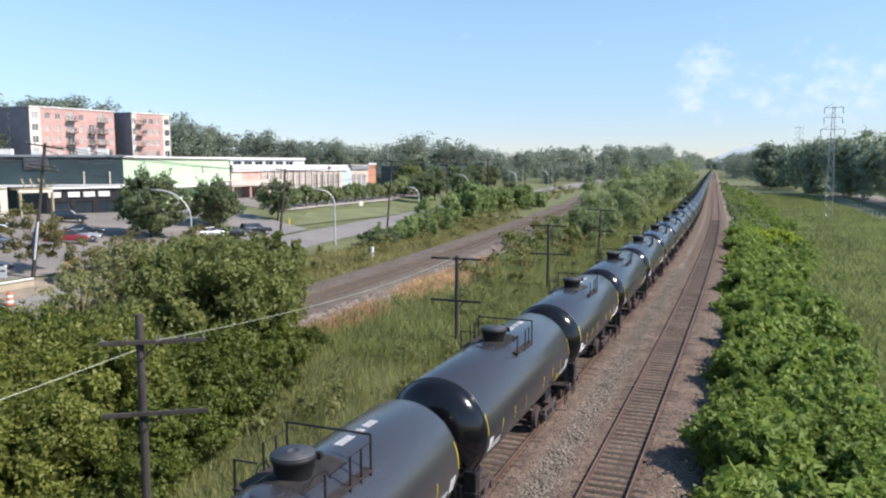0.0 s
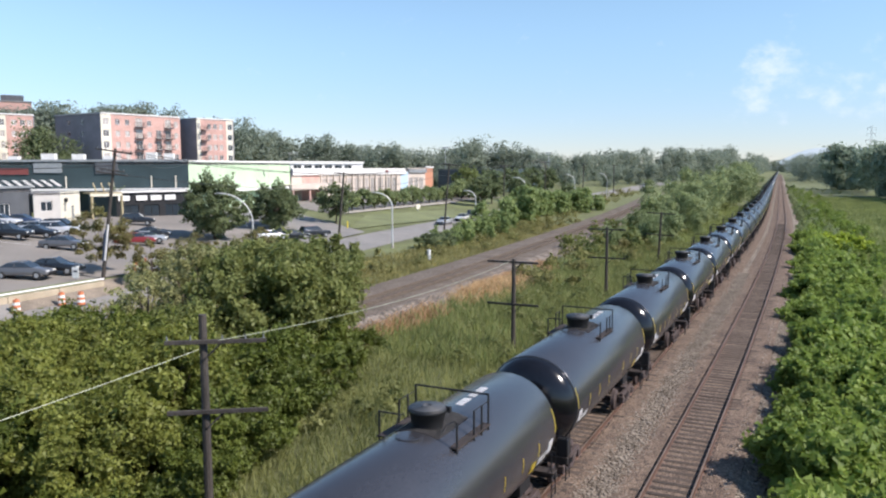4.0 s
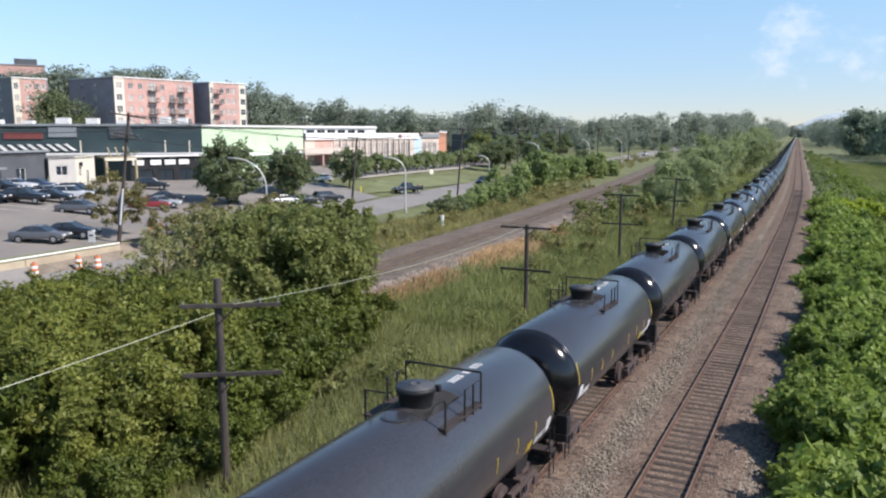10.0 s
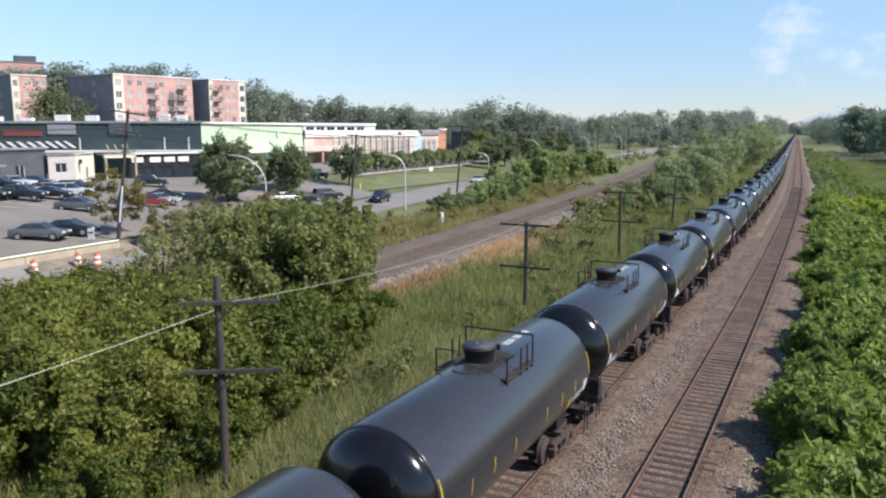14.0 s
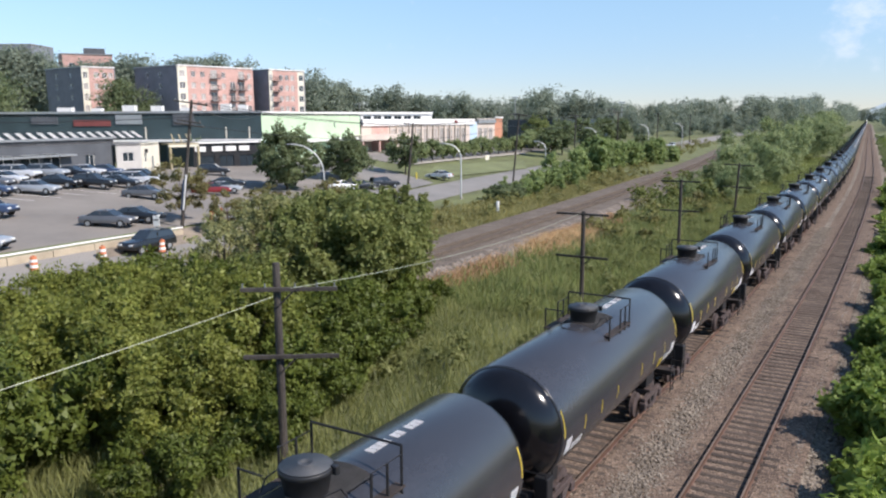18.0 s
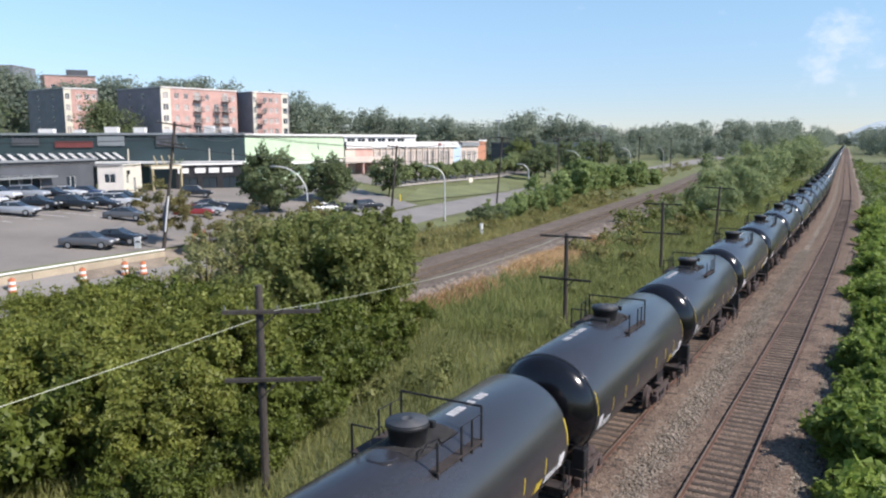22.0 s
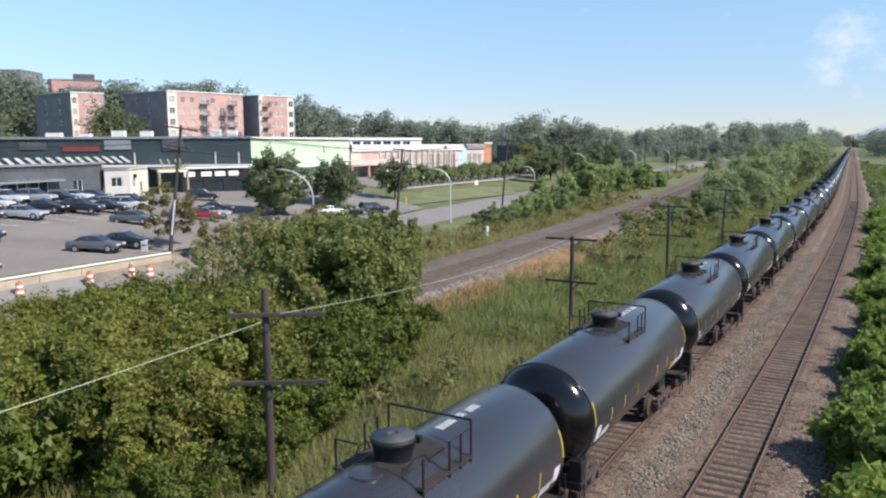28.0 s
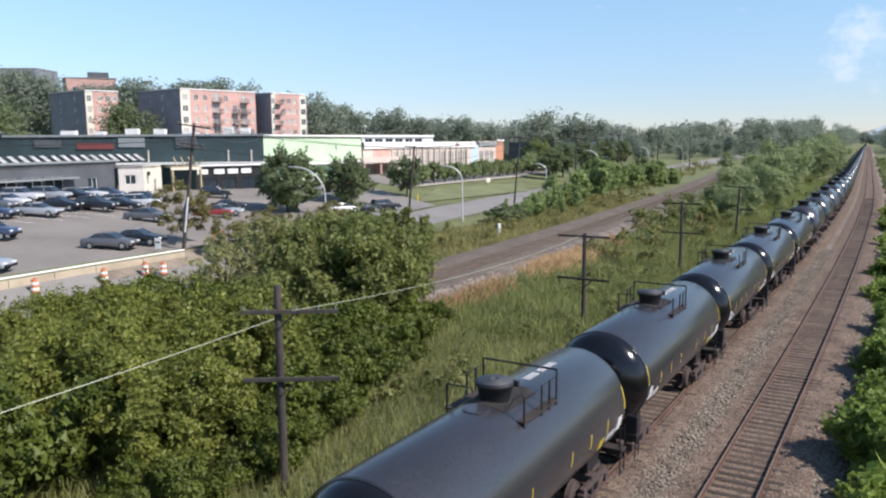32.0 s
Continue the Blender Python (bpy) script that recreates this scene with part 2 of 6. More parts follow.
M_YELLOW = mat("reflective_yellow", (0.75, 0.58, 0.06), 0.4, var=0.1, scale=4, bump=0.02)
M_WHITEMARK = mat("white_stencil", (0.88, 0.88, 0.88), 0.5, var=0.12, scale=6, bump=0.02)
M_POLE = mat("weathered_pole", (0.062, 0.053, 0.046), 0.9, var=0.4, scale=2, bump=0.4, bscale=30, stretch=(1, 1, 0.2))
M_WIRE = mat("old_wire", (0.40, 0.42, 0.32), 0.5, metal=0.3, var=0.15, scale=3, bump=0)
M_INSUL = mat("insulator_glass", (0.16, 0.17, 0.17), 0.2, var=0.1, bump=0)
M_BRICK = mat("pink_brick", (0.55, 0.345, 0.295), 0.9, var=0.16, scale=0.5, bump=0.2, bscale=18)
# brick of the sunless walls: shade and haze mixed into a blue-grey
M_BRICK_SHADE = mat("shaded_brick", (0.235, 0.225, 0.245), 0.9, var=0.15, scale=0.5, bump=0.2, bscale=18)
M_CREAM = mat("cream_panel", (0.70, 0.66, 0.54), 0.8, var=0.1, scale=0.5, bump=0.1)
M_GREEN = mat("pale_green_cladding", (0.50, 0.66, 0.44), 0.65, var=0.08, scale=0.2, bump=0.05, bscale=6)
M_DARKCLAD = mat("dark_cladding", (0.034, 0.058, 0.064), 0.65, var=0.25, scale=0.3, bump=0.1)
M_ROOF = mat("gravel_roof", (0.24, 0.235, 0.23), 0.95, var=0.2, scale=0.4, bump=0.3)
M_BEIGE = mat("beige_stucco", (0.58, 0.50, 0.43), 0.85, var=0.1, scale=0.4, bump=0.1)
M_GREYWALL = mat("grey_stucco", (0.092, 0.100, 0.112), 0.85, var=0.2, scale=0.4, bump=0.1)
M_GLASS = glass_mat("dark_window_glass", (0.03, 0.04, 0.05))
M_CURTAIN = glass_mat("curtained_glass", (0.42, 0.38, 0.35), 0.15)
M_DIM = glass_mat("dim_window_glass", (0.14, 0.13, 0.13), 0.1)
M_PALE = glass_mat("pale_shop_glass", (0.31, 0.29, 0.27), 0.2)
M_RED = mat("red_fascia", (0.20, 0.055, 0.050), 0.6, var=0.15, scale=1, bump=0.05)
M_ORANGE = mat("orange_plastic", (0.62, 0.21, 0.095), 0.5, var=0.12, scale=2, bump=0.05)
M_STEEL = mat("galvanised_steel", (0.42, 0.43, 0.43), 0.5, metal=0.6, var=0.15, scale=2, bump=0.05)
M_TYRE = mat("tyre_rubber", (0.02, 0.02, 0.02), 0.85, var=0.2, bump=0.1)
M_BARK = mat("bark", (0.10, 0.075, 0.055), 0.95, var=0.35, scale=3, bump=0.5, bscale=20, stretch=(1, 1, 0.3))
L_TREE = leaf_mat("tree_leaves", (0.096, 0.120, 0.032), (0.352, 0.386, 0.128), 0.50, 0.8, 0.40)
L_BUSH = leaf_mat("bush_leaves", (0.125, 0.190, 0.036), (0.385, 0.495, 0.115), 0.48, 0.5, 0.3)
L_YELLOW = leaf_mat("yellow_green_leaves", (0.094, 0.114, 0.020), (0.348, 0.378, 0.084), 0.42, 0.6, 0.35)
L_THIN = leaf_mat("thin_tree_leaves", (0.185, 0.185, 0.075), (0.375, 0.390, 0.165), 0.42, 0.4, 0.4)
# distance haze put into the leaf colour: paler and bluer green
L_WOOD_HAZY = leaf_mat("hazed_wood_leaves", (0.220, 0.262, 0.203), (0.328, 0.374, 0.280), 0.50, 0.06, 0.12)
L_STREET = leaf_mat("street_tree_leaves", (0.105, 0.140, 0.070), (0.275, 0.325, 0.155), 0.50, patch=0.3)
# the eastern row, its green lightened to carry the haze
L_EAST_HAZY = leaf_mat("hazed_east_wood_leaves", (0.250, 0.310, 0.225), (0.380, 0.450, 0.300), 0.50, 0.06, 0.15)
L_VERGE = leaf_mat("verge_shrub_leaves", (0.175, 0.240, 0.085), (0.400, 0.480, 0.185), 0.50, 0.12, 0.25)
# base green raised to make up for haze along the far line
L_LINE = leaf_mat("lineside_leaves", (0.190, 0.240, 0.108), (0.415, 0.480, 0.225), 0.50, 0.10, 0.22)
L_GRASS = leaf_mat("tall_grass_blades", (0.138, 0.158, 0.058), (0.405, 0.420, 0.160), 0.5, patch=0.30)
L_DRY = leaf_mat("dry_grass_blades", (0.36, 0.20, 0.11), (0.66, 0.47, 0.26), patch=0.3)
L_MEADOW = leaf_mat("meadow_blades", (0.150, 0.185, 0.066), (0.350, 0.405, 0.140), 0.5, patch=0.12)
M_BED = stone_bed("dusty_track_bed", (0.185, 0.134, 0.098), (0.120, 0.084, 0.062), 0.08, 0.7, 0.5)
# leaf green darkened to paint the shade low in the thicket
L_SHADE = leaf_mat("shaded_shrub_leaves", (0.052, 0.074, 0.012), (0.215, 0.265, 0.048), 0.40, 0.7, 0.30)
M_LAMP = mat("pale_lamp_paint", (0.58, 0.59, 0.58), 0.5, metal=0.2, var=0.1, scale=2, bump=0.03)

# ---- building tools ----
def obj_from(name, bm, material, parent=None, smooth=False):
    me = bpy.data.meshes.new(name)
    bm.to_mesh(me)
    bm.free()
    if smooth:
        for p in me.polygons:
            p.use_smooth = True
    me.materials.append(material)
    ob = new(name, me)
    ob.parent = parent
    return ob


def part(name, bm, material, parent, label="", smooth=False):
    ob = obj_from(name, bm, material, parent, smooth)
    if label:
        tagged(ob, label)
    return ob


def mesh_np(name, verts, quads, material, parent=None, smooth=False):
    """One mesh from arrays of vertices and of faces with three or four corners."""
    verts, quads = np.asarray(verts, dtype=np.float32), np.asarray(quads, dtype=np.int32)
    me = bpy.data.meshes.new(name)
    me.vertices.add(len(verts))
    me.vertices.foreach_set("co", verts.ravel())
    me.loops.add(quads.size)
    me.loops.foreach_set("vertex_index", quads.ravel())
    me.polygons.add(len(quads))
    me.polygons.foreach_set("loop_start", np.arange(0, quads.size, quads.shape[1], dtype=np.int32))
    me.polygons.foreach_set("use_smooth", np.full(len(quads), smooth))
    me.update(calc_edges=True)
    me.materials.append(material)
    ob = new(name, me)
    ob.parent = parent
    return ob


def empty(name, m, label, category, group="", kind=""):
    ob = new(name)
    ob.matrix_basis = m
    return tagged(ob, label, category, group, kind)


def box(bm, x0, x1, y0, y1, z0, z1, bevel=0.0):
    m = Matrix.LocRotScale(((x0 + x1) / 2, (y0 + y1) / 2, (z0 + z1) / 2), None, (x1 - x0, y1 - y0, z1 - z0))
    v = bmesh.ops.create_cube(bm, size=1.0, matrix=m)["verts"]
    if bevel:
        e = list({e for a in v for e in a.link_edges})
        bmesh.ops.bevel(bm, geom=e, offset=bevel, segments=2, affect='EDGES', profile=0.5)
    return bm


def a_box(*a, bevel=0.0):
    return box(bmesh.new(), *a, bevel=bevel)


def rod(bm, a, b, r, r2=None, seg=8):
    """A round bar from a to b."""
    a, b = Vector(a), Vector(b)
    d = b - a
    m = Matrix.Translation((a + b) / 2) @ d.to_track_quat("Z", "Y").to_matrix().to_4x4()
    bmesh.ops.create_cone(bm, cap_ends=True, segments=seg, radius1=r, radius2=r if r2 is None else r2, depth=d.length, matrix=m)
    return bm


def a_rod(a, b, r, r2=None, seg=8):
    return rod(bmesh.new(), a, b, r, r2, seg)


def sm(a):
    a = min(1.0, max(0.0, a))
    return a * a * (3 - 2 * a)


def height(x, y):
    """The lie of the land: flat along the tracks, a terrace with shops and a hill to the west."""
    return (-0.9 + 4.1 * sm((-x - 46) / 62) + (0.8 * sm((-x - 44) / 12) + 0.9 * sm((-x - 54.0) / 1.8)) * sm((82 - y) / 34) + 9 * sm((-x - 165) / 90))


def bend(s, off=0.0):
    """The main line: place and heading (degrees to the left) at s metres along it, off metres to its right."""
    y0, r, n = 32.0, 3650.0, 160.0
    if s < y0:
        x, y, a = 0.0, s, 0.0
    elif s < y0 + n:
        a = (s - y0) / r
        x, y = -r * (1 - math.cos(a)), y0 + r * math.sin(a)
    else:
        a = n / r
        x = -r * (1 - math.cos(a)) - (s - y0 - n) * math.sin(a)
        y = y0 + r * math.sin(a) + (s - y0 - n) * math.cos(a)
    return x + off * math.cos(a), y + off * math.sin(a), math.degrees(a)


def smooth_line(pts, step):
    """Points every so many metres on a smooth line through the given ones."""
    pts = [Vector(p) for p in pts]
    out = []
    for i in range(len(pts) - 1):
        p0, p1, p2, p3 = pts[max(0, i - 1)], pts[i], pts[i + 1], pts[min(len(pts) - 1, i + 2)]
        n = max(1, int((p2 - p1).length / step))
        for k in range(n):
            t = k / n
            out.append(0.5 * (2 * p1 + (p2 - p0) * t + (2 * p0 - 5 * p1 + 4 * p2 - p3) * t * t + (3 * p1 - p0 - 3 * p2 + p3) * t ** 3))
    out.append(pts[-1])
    return out


def ribbon(name, line, profile, material, drape=None):
    """A strip with the cross-section profile [(right, up), ...] along a line of 2D points; drape adds the land's height."""
    v, q = [], []
    n = len(profile)
    for i, p in enumerate(line):
        d = (Vector(line[min(i + 1, len(line) - 1)]) - Vector(line[max(i - 1, 0)]))
        d.normalize()
        for a, z in profile:
            x, y = p[0] + d[1] * a, p[1] - d[0] * a
            v.append((x, y, z + (drape(x, y) if drape else 0.0)))
        if i:
            for k in range(n - 1):
                a = (i - 1) * n + k
                q.append((a, a + 1, a + n + 1, a + n))
    return mesh_np(name, v, q, material)


def patch(name, corners, nx, ny, material, lift):
    """A four-cornered sheet laid on the land."""
    a, b, c, d = [Vector(p) for p in corners]
    v, q = [], []
    for j in range(ny + 1):
        for i in range(nx + 1):
            s, t = i / nx, j / ny
            p = (a * (1 - s) + b * s) * (1 - t) + (d * (1 - s) + c * s) * t
            v.append((p.x, p.y, height(p.x, p.y) + lift))
            if i and j:
                k = j * (nx + 1) + i
                q.append((k - nx - 2, k - nx - 1, k, k - 1))
    return mesh_np(name, v, q, material)


def unit(a):
    return a / (np.linalg.norm(a, axis=1, keepdims=True) + 1e-9)


def leaves(rng, centres, size, face, long=1.5, corners=4, loose=0.55):
    """Leaves with three or four corners at the centres; each faces about the way that face gives, the more loosely the larger loose is."""
    n = len(centres)
    f = unit(unit(np.broadcast_to(face, (n, 3))) + rng.normal(size=(n, 3)) * loose)
    a = unit(np.cross(f, rng.normal(size=(n, 3))))
    b = np.cross(f, a)
    s = size * rng.uniform(0.6, 1.35, size=(n, 1))
    a, b = a * s * long * 0.5, b * s * 0.36
    if corners == 3:
        return np.stack([centres - a - b, centres - a * 0.6 + b * 1.4, centres + a], 1).reshape(-1, 3), np.arange(3 * n).reshape(-1, 3)
    v = np.stack([centres - a, centres + b - a * 0.1, centres + a, centres - b - a * 0.1], 1).reshape(-1, 3)
    return v, np.arange(4 * n).reshape(-1, 4)


def crown_points(rng, n, lobes):
    """Points in the outer shell of a heap of uneven lobes (x, y, z, rx, rz)."""
    lobes = np.array(lobes)
    w = lobes[:, 3] ** 2
    k = rng.choice(len(lobes), size=n, p=w / w.sum())
    d = rng.normal(size=(n, 3))
    d /= np.linalg.norm(d, axis=1, keepdims=True)
    r = rng.uniform(0.45, 1.0, size=(n, 1)) ** 0.5
    bump = 1 + 0.22 * np.sin(d[:, :1] * 5 + k[:, None]) * np.cos(d[:, 1:2] * 6 + 2 * k[:, None])
    ext = np.stack([lobes[k, 3], lobes[k, 3], lobes[k, 4]], 1)
    return lobes[k, :3] + d * r * bump * ext


def make_lobes(rng, h, r, n, base=0.3):
    out = []
    for i in range(n):
        z = h * rng.uniform(base, 0.92)
        f = max(0.25, 1 - abs(z / h - 0.55) * 1.3)
        a = rng.uniform(0, 6.283)
        rad = r * f * rng.uniform(0.2, 0.85)
        s = r * rng.uniform(0.28, 0.5)
        out.append((rad * math.cos(a), rad * math.sin(a), z, s, s * rng.uniform(0.7, 1.0)))
    out.append((0, 0, h * 0.62, r * 0.6, h * 0.3))
    return out


def tube(points, r, seg=5):
    """One round bar through all the points."""
    bm = bmesh.new()
    rings = []
    for i, p in enumerate(points):
        d = Vector(points[min(i + 1, len(points) - 1)]) - Vector(points[max(i - 1, 0)])
        m = d.to_track_quat("Z", "Y").to_matrix()
        rings.append([bm.verts.new(Vector(p) + m @ Vector((r * math.cos(6.2832 * k / seg), r * math.sin(6.2832 * k / seg), 0))) for k in range(seg)])
    for a, b in zip(rings, rings[1:]):
        for k in range(seg):
            j = (k + 1) % seg
            bm.faces.new((a[k], a[j], b[j], b[k]))
    return bm

# ---- ground, tracks, roads ----
TRACK_A, TRACK_B = -8.47, -4.07


def build_ground():
    xs = np.unique(np.concatenate([np.linspace(-4500, -420, 12), np.linspace(-400, -170, 24), np.linspace(-170, -62, 50), np.linspace(-60, -40, 41), np.linspace(-40, 60, 21), np.linspace(80, 300, 8), np.linspace(500, 4500, 8)]))
    ys = np.unique(np.concatenate([np.linspace(-600, -60, 6), np.linspace(-50, 130, 61), np.linspace(140, 500, 30), np.linspace(600, 5000, 16)]))
    v = [(x, y, height(x, y)) for y in ys for x in xs]
    n = len(xs)
    q = [(j * n + i, j * n + i + 1, (j + 1) * n + i + 1, (j + 1) * n + i) for j in range(len(ys) - 1) for i in range(n - 1)]
    return tagged(mesh_np("ground", v, q, M_GROUND, smooth=True), "green and brown uneven meadow ground beside the tracks", "ground", kind="structure")


build_ground()
main_line = [bend(s)[:2] for s in list(range(-60, 240, 6)) + list(range(240, 1700, 60))]
tagged(ribbon("ballast_bed", main_line, [(-12.6, -0.95), (-10.9, -0.24), (-9.9, -0.20), (-2.4, -0.20), (-1.6, -0.42), (-0.4, -0.96)], M_BALLAST),
       "brown-grey crushed stone ballast bed under two tracks", "ballast", kind="structure")
BRANCH = smooth_line([(-27, -30), (-31, 10), (-32.6, 50), (-34.3, 85), (-38.2, 135), (-44.2, 200), (-56, 290), (-76, 420), (-120, 640)], 5.0)
BRANCH = [(p[0], p[1]) for p in BRANCH]
tagged(ribbon("branch_ballast_bed", BRANCH, [(-6.6, -0.95), (-4.6, -0.35), (-2.0, -0.2), (3.2, -0.2), (4.6, -0.95)], M_BALLAST_B),
       "brown weathered ballast bed of the branch line", "ballast", kind="structure")
tagged(ribbon("branch_shoulder", BRANCH, [(3.0, -0.17), (3.25, -0.185), (4.75, -0.93)], M_SHOULDER), "pale loose stones on the shoulder of the branch line", "ballast", kind="structure")


for c in (TRACK_A, TRACK_B):
    tagged(ribbon("track_bed", [Vector(p) for p in main_line], [(c - 2.0, -0.205), (c - 1.45, -0.150), (c - 0.92, -0.142), (c - 0.84, -0.166), (c + 0.84, -0.166), (c + 0.92, -0.142), (c + 1.45, -0.150), (c + 2.0, -0.205)], M_BED), "rust-brown dusty ballast under the track", "track bed", kind="structure")


def rail_profile(off):
    return [(off - 0.075, -0.17), (off - 0.035, -0.14), (off - 0.035, 0.0), (off + 0.035, 0.0), (off + 0.035, -0.14), (off + 0.075, -0.17)]


def build_rails():
    near = [Vector(bend(s)[:2]) for s in list(range(-60, 240, 6)) + list(range(240, 1700, 60))]
    for c in (TRACK_A, TRACK_B):
        for side in (-0.75, 0.75):
            tagged(ribbon("rail", near, rail_profile(c + side), M_RAIL), "rust-brown steel rail on wooden ties", "rail", "rails of the main line", "structure")
            ob = ribbon("rail_head", near, [(c + side - 0.028, 0.004), (c + side + 0.028, 0.004)], M_RAILTOP)
            tagged(ob, "worn shiny top of a rail", "rail", "rail heads", "structure")
    for c in (-0.8, 0.8 - 0.1):
        tagged(ribbon("branch_rail", BRANCH, rail_profile(c), M_OLDRAIL), "rusty rail of the branch line", "rail", "branch rails", "structure")


build_rails()

# the side road, the shops' car park, the lawn
ROAD = [(p[0], p[1]) for p in smooth_line([(-44, -60), (-49.5, 0), (-51.5, 32), (-55.5, 62), (-61.0, 95), (-64.0, 130), (-67.5, 180), (-71, 245), (-79, 370), (-84, 470), (-100, 640)], 3.0)]
tagged(ribbon("side_road", ROAD, [(-3.9, 0.06), (-1.4, 0.13), (1.4, 0.13), (3.9, 0.06)], M_ASPHALT, height), "grey asphalt side road along the railway", "road", kind="structure")
tagged(patch("car_park", [(-56.1, -20), (-56.4, 62), (-100, 62), (-100, -20)], 60, 30, M_LOT, 0.10), "sunlit tan-grey asphalt car park", "car park", kind="structure")
tagged(patch("car_park_north", [(-66, 62), (-76, 108), (-106, 118), (-100, 62)], 16, 20, M_LOT, 0.10), "tan-grey asphalt car park beside the shops", "car park", kind="structure")
tagged(patch("access_road", [(-64, 88), (-67, 107), (-112, 128), (-104, 108)], 18, 8, M_ASPHALT, 0.16), "grey asphalt access road to the shopping centre", "road", kind="structure")
tagged(patch("lawn", [(-70.6, 107.5), (-68.4, 146), (-76.5, 161), (-81.0, 130)], 10, 16, M_LAWN, 0.16), "mown green lawn in front of the shopping centre", "lawn", kind="structure")
tagged(patch("mall_car_park", [(-86, 124), (-86, 215), (-108, 220), (-112, 130)], 12, 24, M_LOT, 0.12), "car park in front of the shopping centre", "car park", kind="structure")
tagged(patch("service_road", [(17, -40), (35, 200), (41, 200), (23, -40)], 6, 30, M_LOT, 0.12), "pale road beyond the meadow", "road", kind="structure")
tagged(patch("service_road_north", [(35, 200), (30, 520), (40, 520), (47, 200)], 6, 20, M_LOT, 0.12), "pale road beyond the meadow", "road", kind="structure")

# ---- the train ----
SPEED, PITCH, FIRST = 8.90, 13.1, -0.27
TRAIN = []
TZ, TR, HALF = 2.72, 1.60, 5.38


def lathe(prof, seg=48, axis='Y'):
    """A turned shape: prof holds (along, radius)."""
    bm = bmesh.new()
    rings = []
    for a, r in prof:
        if r < 1e-4:
            rings.append([bm.verts.new((0, a, 0))])
        else:
            rings.append([bm.verts.new((r * math.cos(2 * math.pi * k / seg), a, r * math.sin(2 * math.pi * k / seg))) for k in range(seg)])
    for p, q in zip(rings, rings[1:]):
        for k in range(seg):
            j = (k + 1) % seg
            f = [p[k % len(p)], p[j % len(p)], q[j % len(q)], q[k % len(q)]]
            f = list(dict.fromkeys(f))
            if len(f) > 2:
                bm.faces.new(f)
    bmesh.ops.recalc_face_normals(bm, faces=bm.faces)
    if axis == 'Z':
        bmesh.ops.rotate(bm, verts=bm.verts, matrix=Matrix.Rotation(radians(90), 3, 'X'))
    if axis == 'X':
        bmesh.ops.rotate(bm, verts=bm.verts, matrix=Matrix.Rotation(radians(-90), 3, 'Z'))
    return bm


def moved(bm, x, y, z):
    bmesh.ops.translate(bm, verts=bm.verts, vec=(x, y, z))
    return bm


def curved_mark(y0, y1, a0, a1, r):
    """A patch that lies on the tank between two angles (0 is the side, 90 the top)."""
    bm = bmesh.new()
    n = 6
    rows = []
    for k in range(n + 1):
        a = radians(a0 + (a1 - a0) * k / n)
        rows.append([bm.verts.new((r * math.cos(a), y, TZ + r * math.sin(a))) for y in (y0, y1)])
    for p, q in zip(rows, rows[1:]):
        bm.faces.new((p[0], p[1], q[1], q[0]))
    bmesh.ops.solidify(bm, geom=bm.faces, thickness=0.004)
    return bm


def build_truck(car, y0):
    truck = new("truck", None)
    truck.parent = car
    truck.matrix_basis = pose(0, y0, 0)
    for sx in (-1, 1):
        bm = bmesh.new()
        x = sx * 1.02
        box(bm, x - 0.08, x + 0.08, -0.95, 0.95, 0.60, 0.76, 0.02)
        box(bm, x - 0.08, x + 0.08, -0.42, 0.42, 0.22, 0.36, 0.02)
        for e in (-1, 1):
            rod(bm, (x, e * 0.38, 0.30), (x, e * 0.80, 0.62), 0.075, seg=6)
            box(bm, x - 0.12, x + 0.12, e * 0.89 - 0.15, e * 0.89 + 0.15, 0.34, 0.62, 0.03)
            box(bm, x - 0.07, x + 0.07, e * 0.27 - 0.05, e * 0.27 + 0.05, 0.3, 0.7)
        part("side_frame", bm, M_TRUCK, truck, "rust-brown cast steel side frame")
        bm = bmesh.new()
        for e in (-0.13, 0.13):
            bmesh.ops.create_cone(bm, cap_ends=True, segments=10, radius1=0.075, radius2=0.075, depth=0.24, matrix=Matrix.Translation((x, e, 0.47)))
        part("spring", bm, M_IRON, truck)
    part("bolster", a_box(-1.05, 1.05, -0.2, 0.2, 0.62, 0.86, bevel=0.03), M_TRUCK, truck)
    for e in (-1, 1):
        bm = lathe([(-0.85, 0.0), (-0.85, 0.06), (-0.79, 0.40), (-0.79, 0.45), (-0.68, 0.46), (-0.67, 0.49), (-0.65, 0.49), (-0.64, 0.10),
                    (0.64, 0.10), (0.65, 0.49), (0.67, 0.49), (0.68, 0.46), (0.79, 0.45), (0.79, 0.40), (0.85, 0.06), (0.85, 0.0)], 20, 'X')
        for k in range(3):
            a = k * 2.0944
            box(bm, -0.80, 0.80, 0.25 * math.cos(a) - 0.03, 0.25 * math.cos(a) + 0.03, 0.25 * math.sin(a) - 0.03, 0.25 * math.sin(a) + 0.03)
        w = part("wheelset", bm, M_TRUCK, truck, "worn steel wheels on an axle")
        w.matrix_basis = pose(0, e * 0.89, 0.46)
    return truck


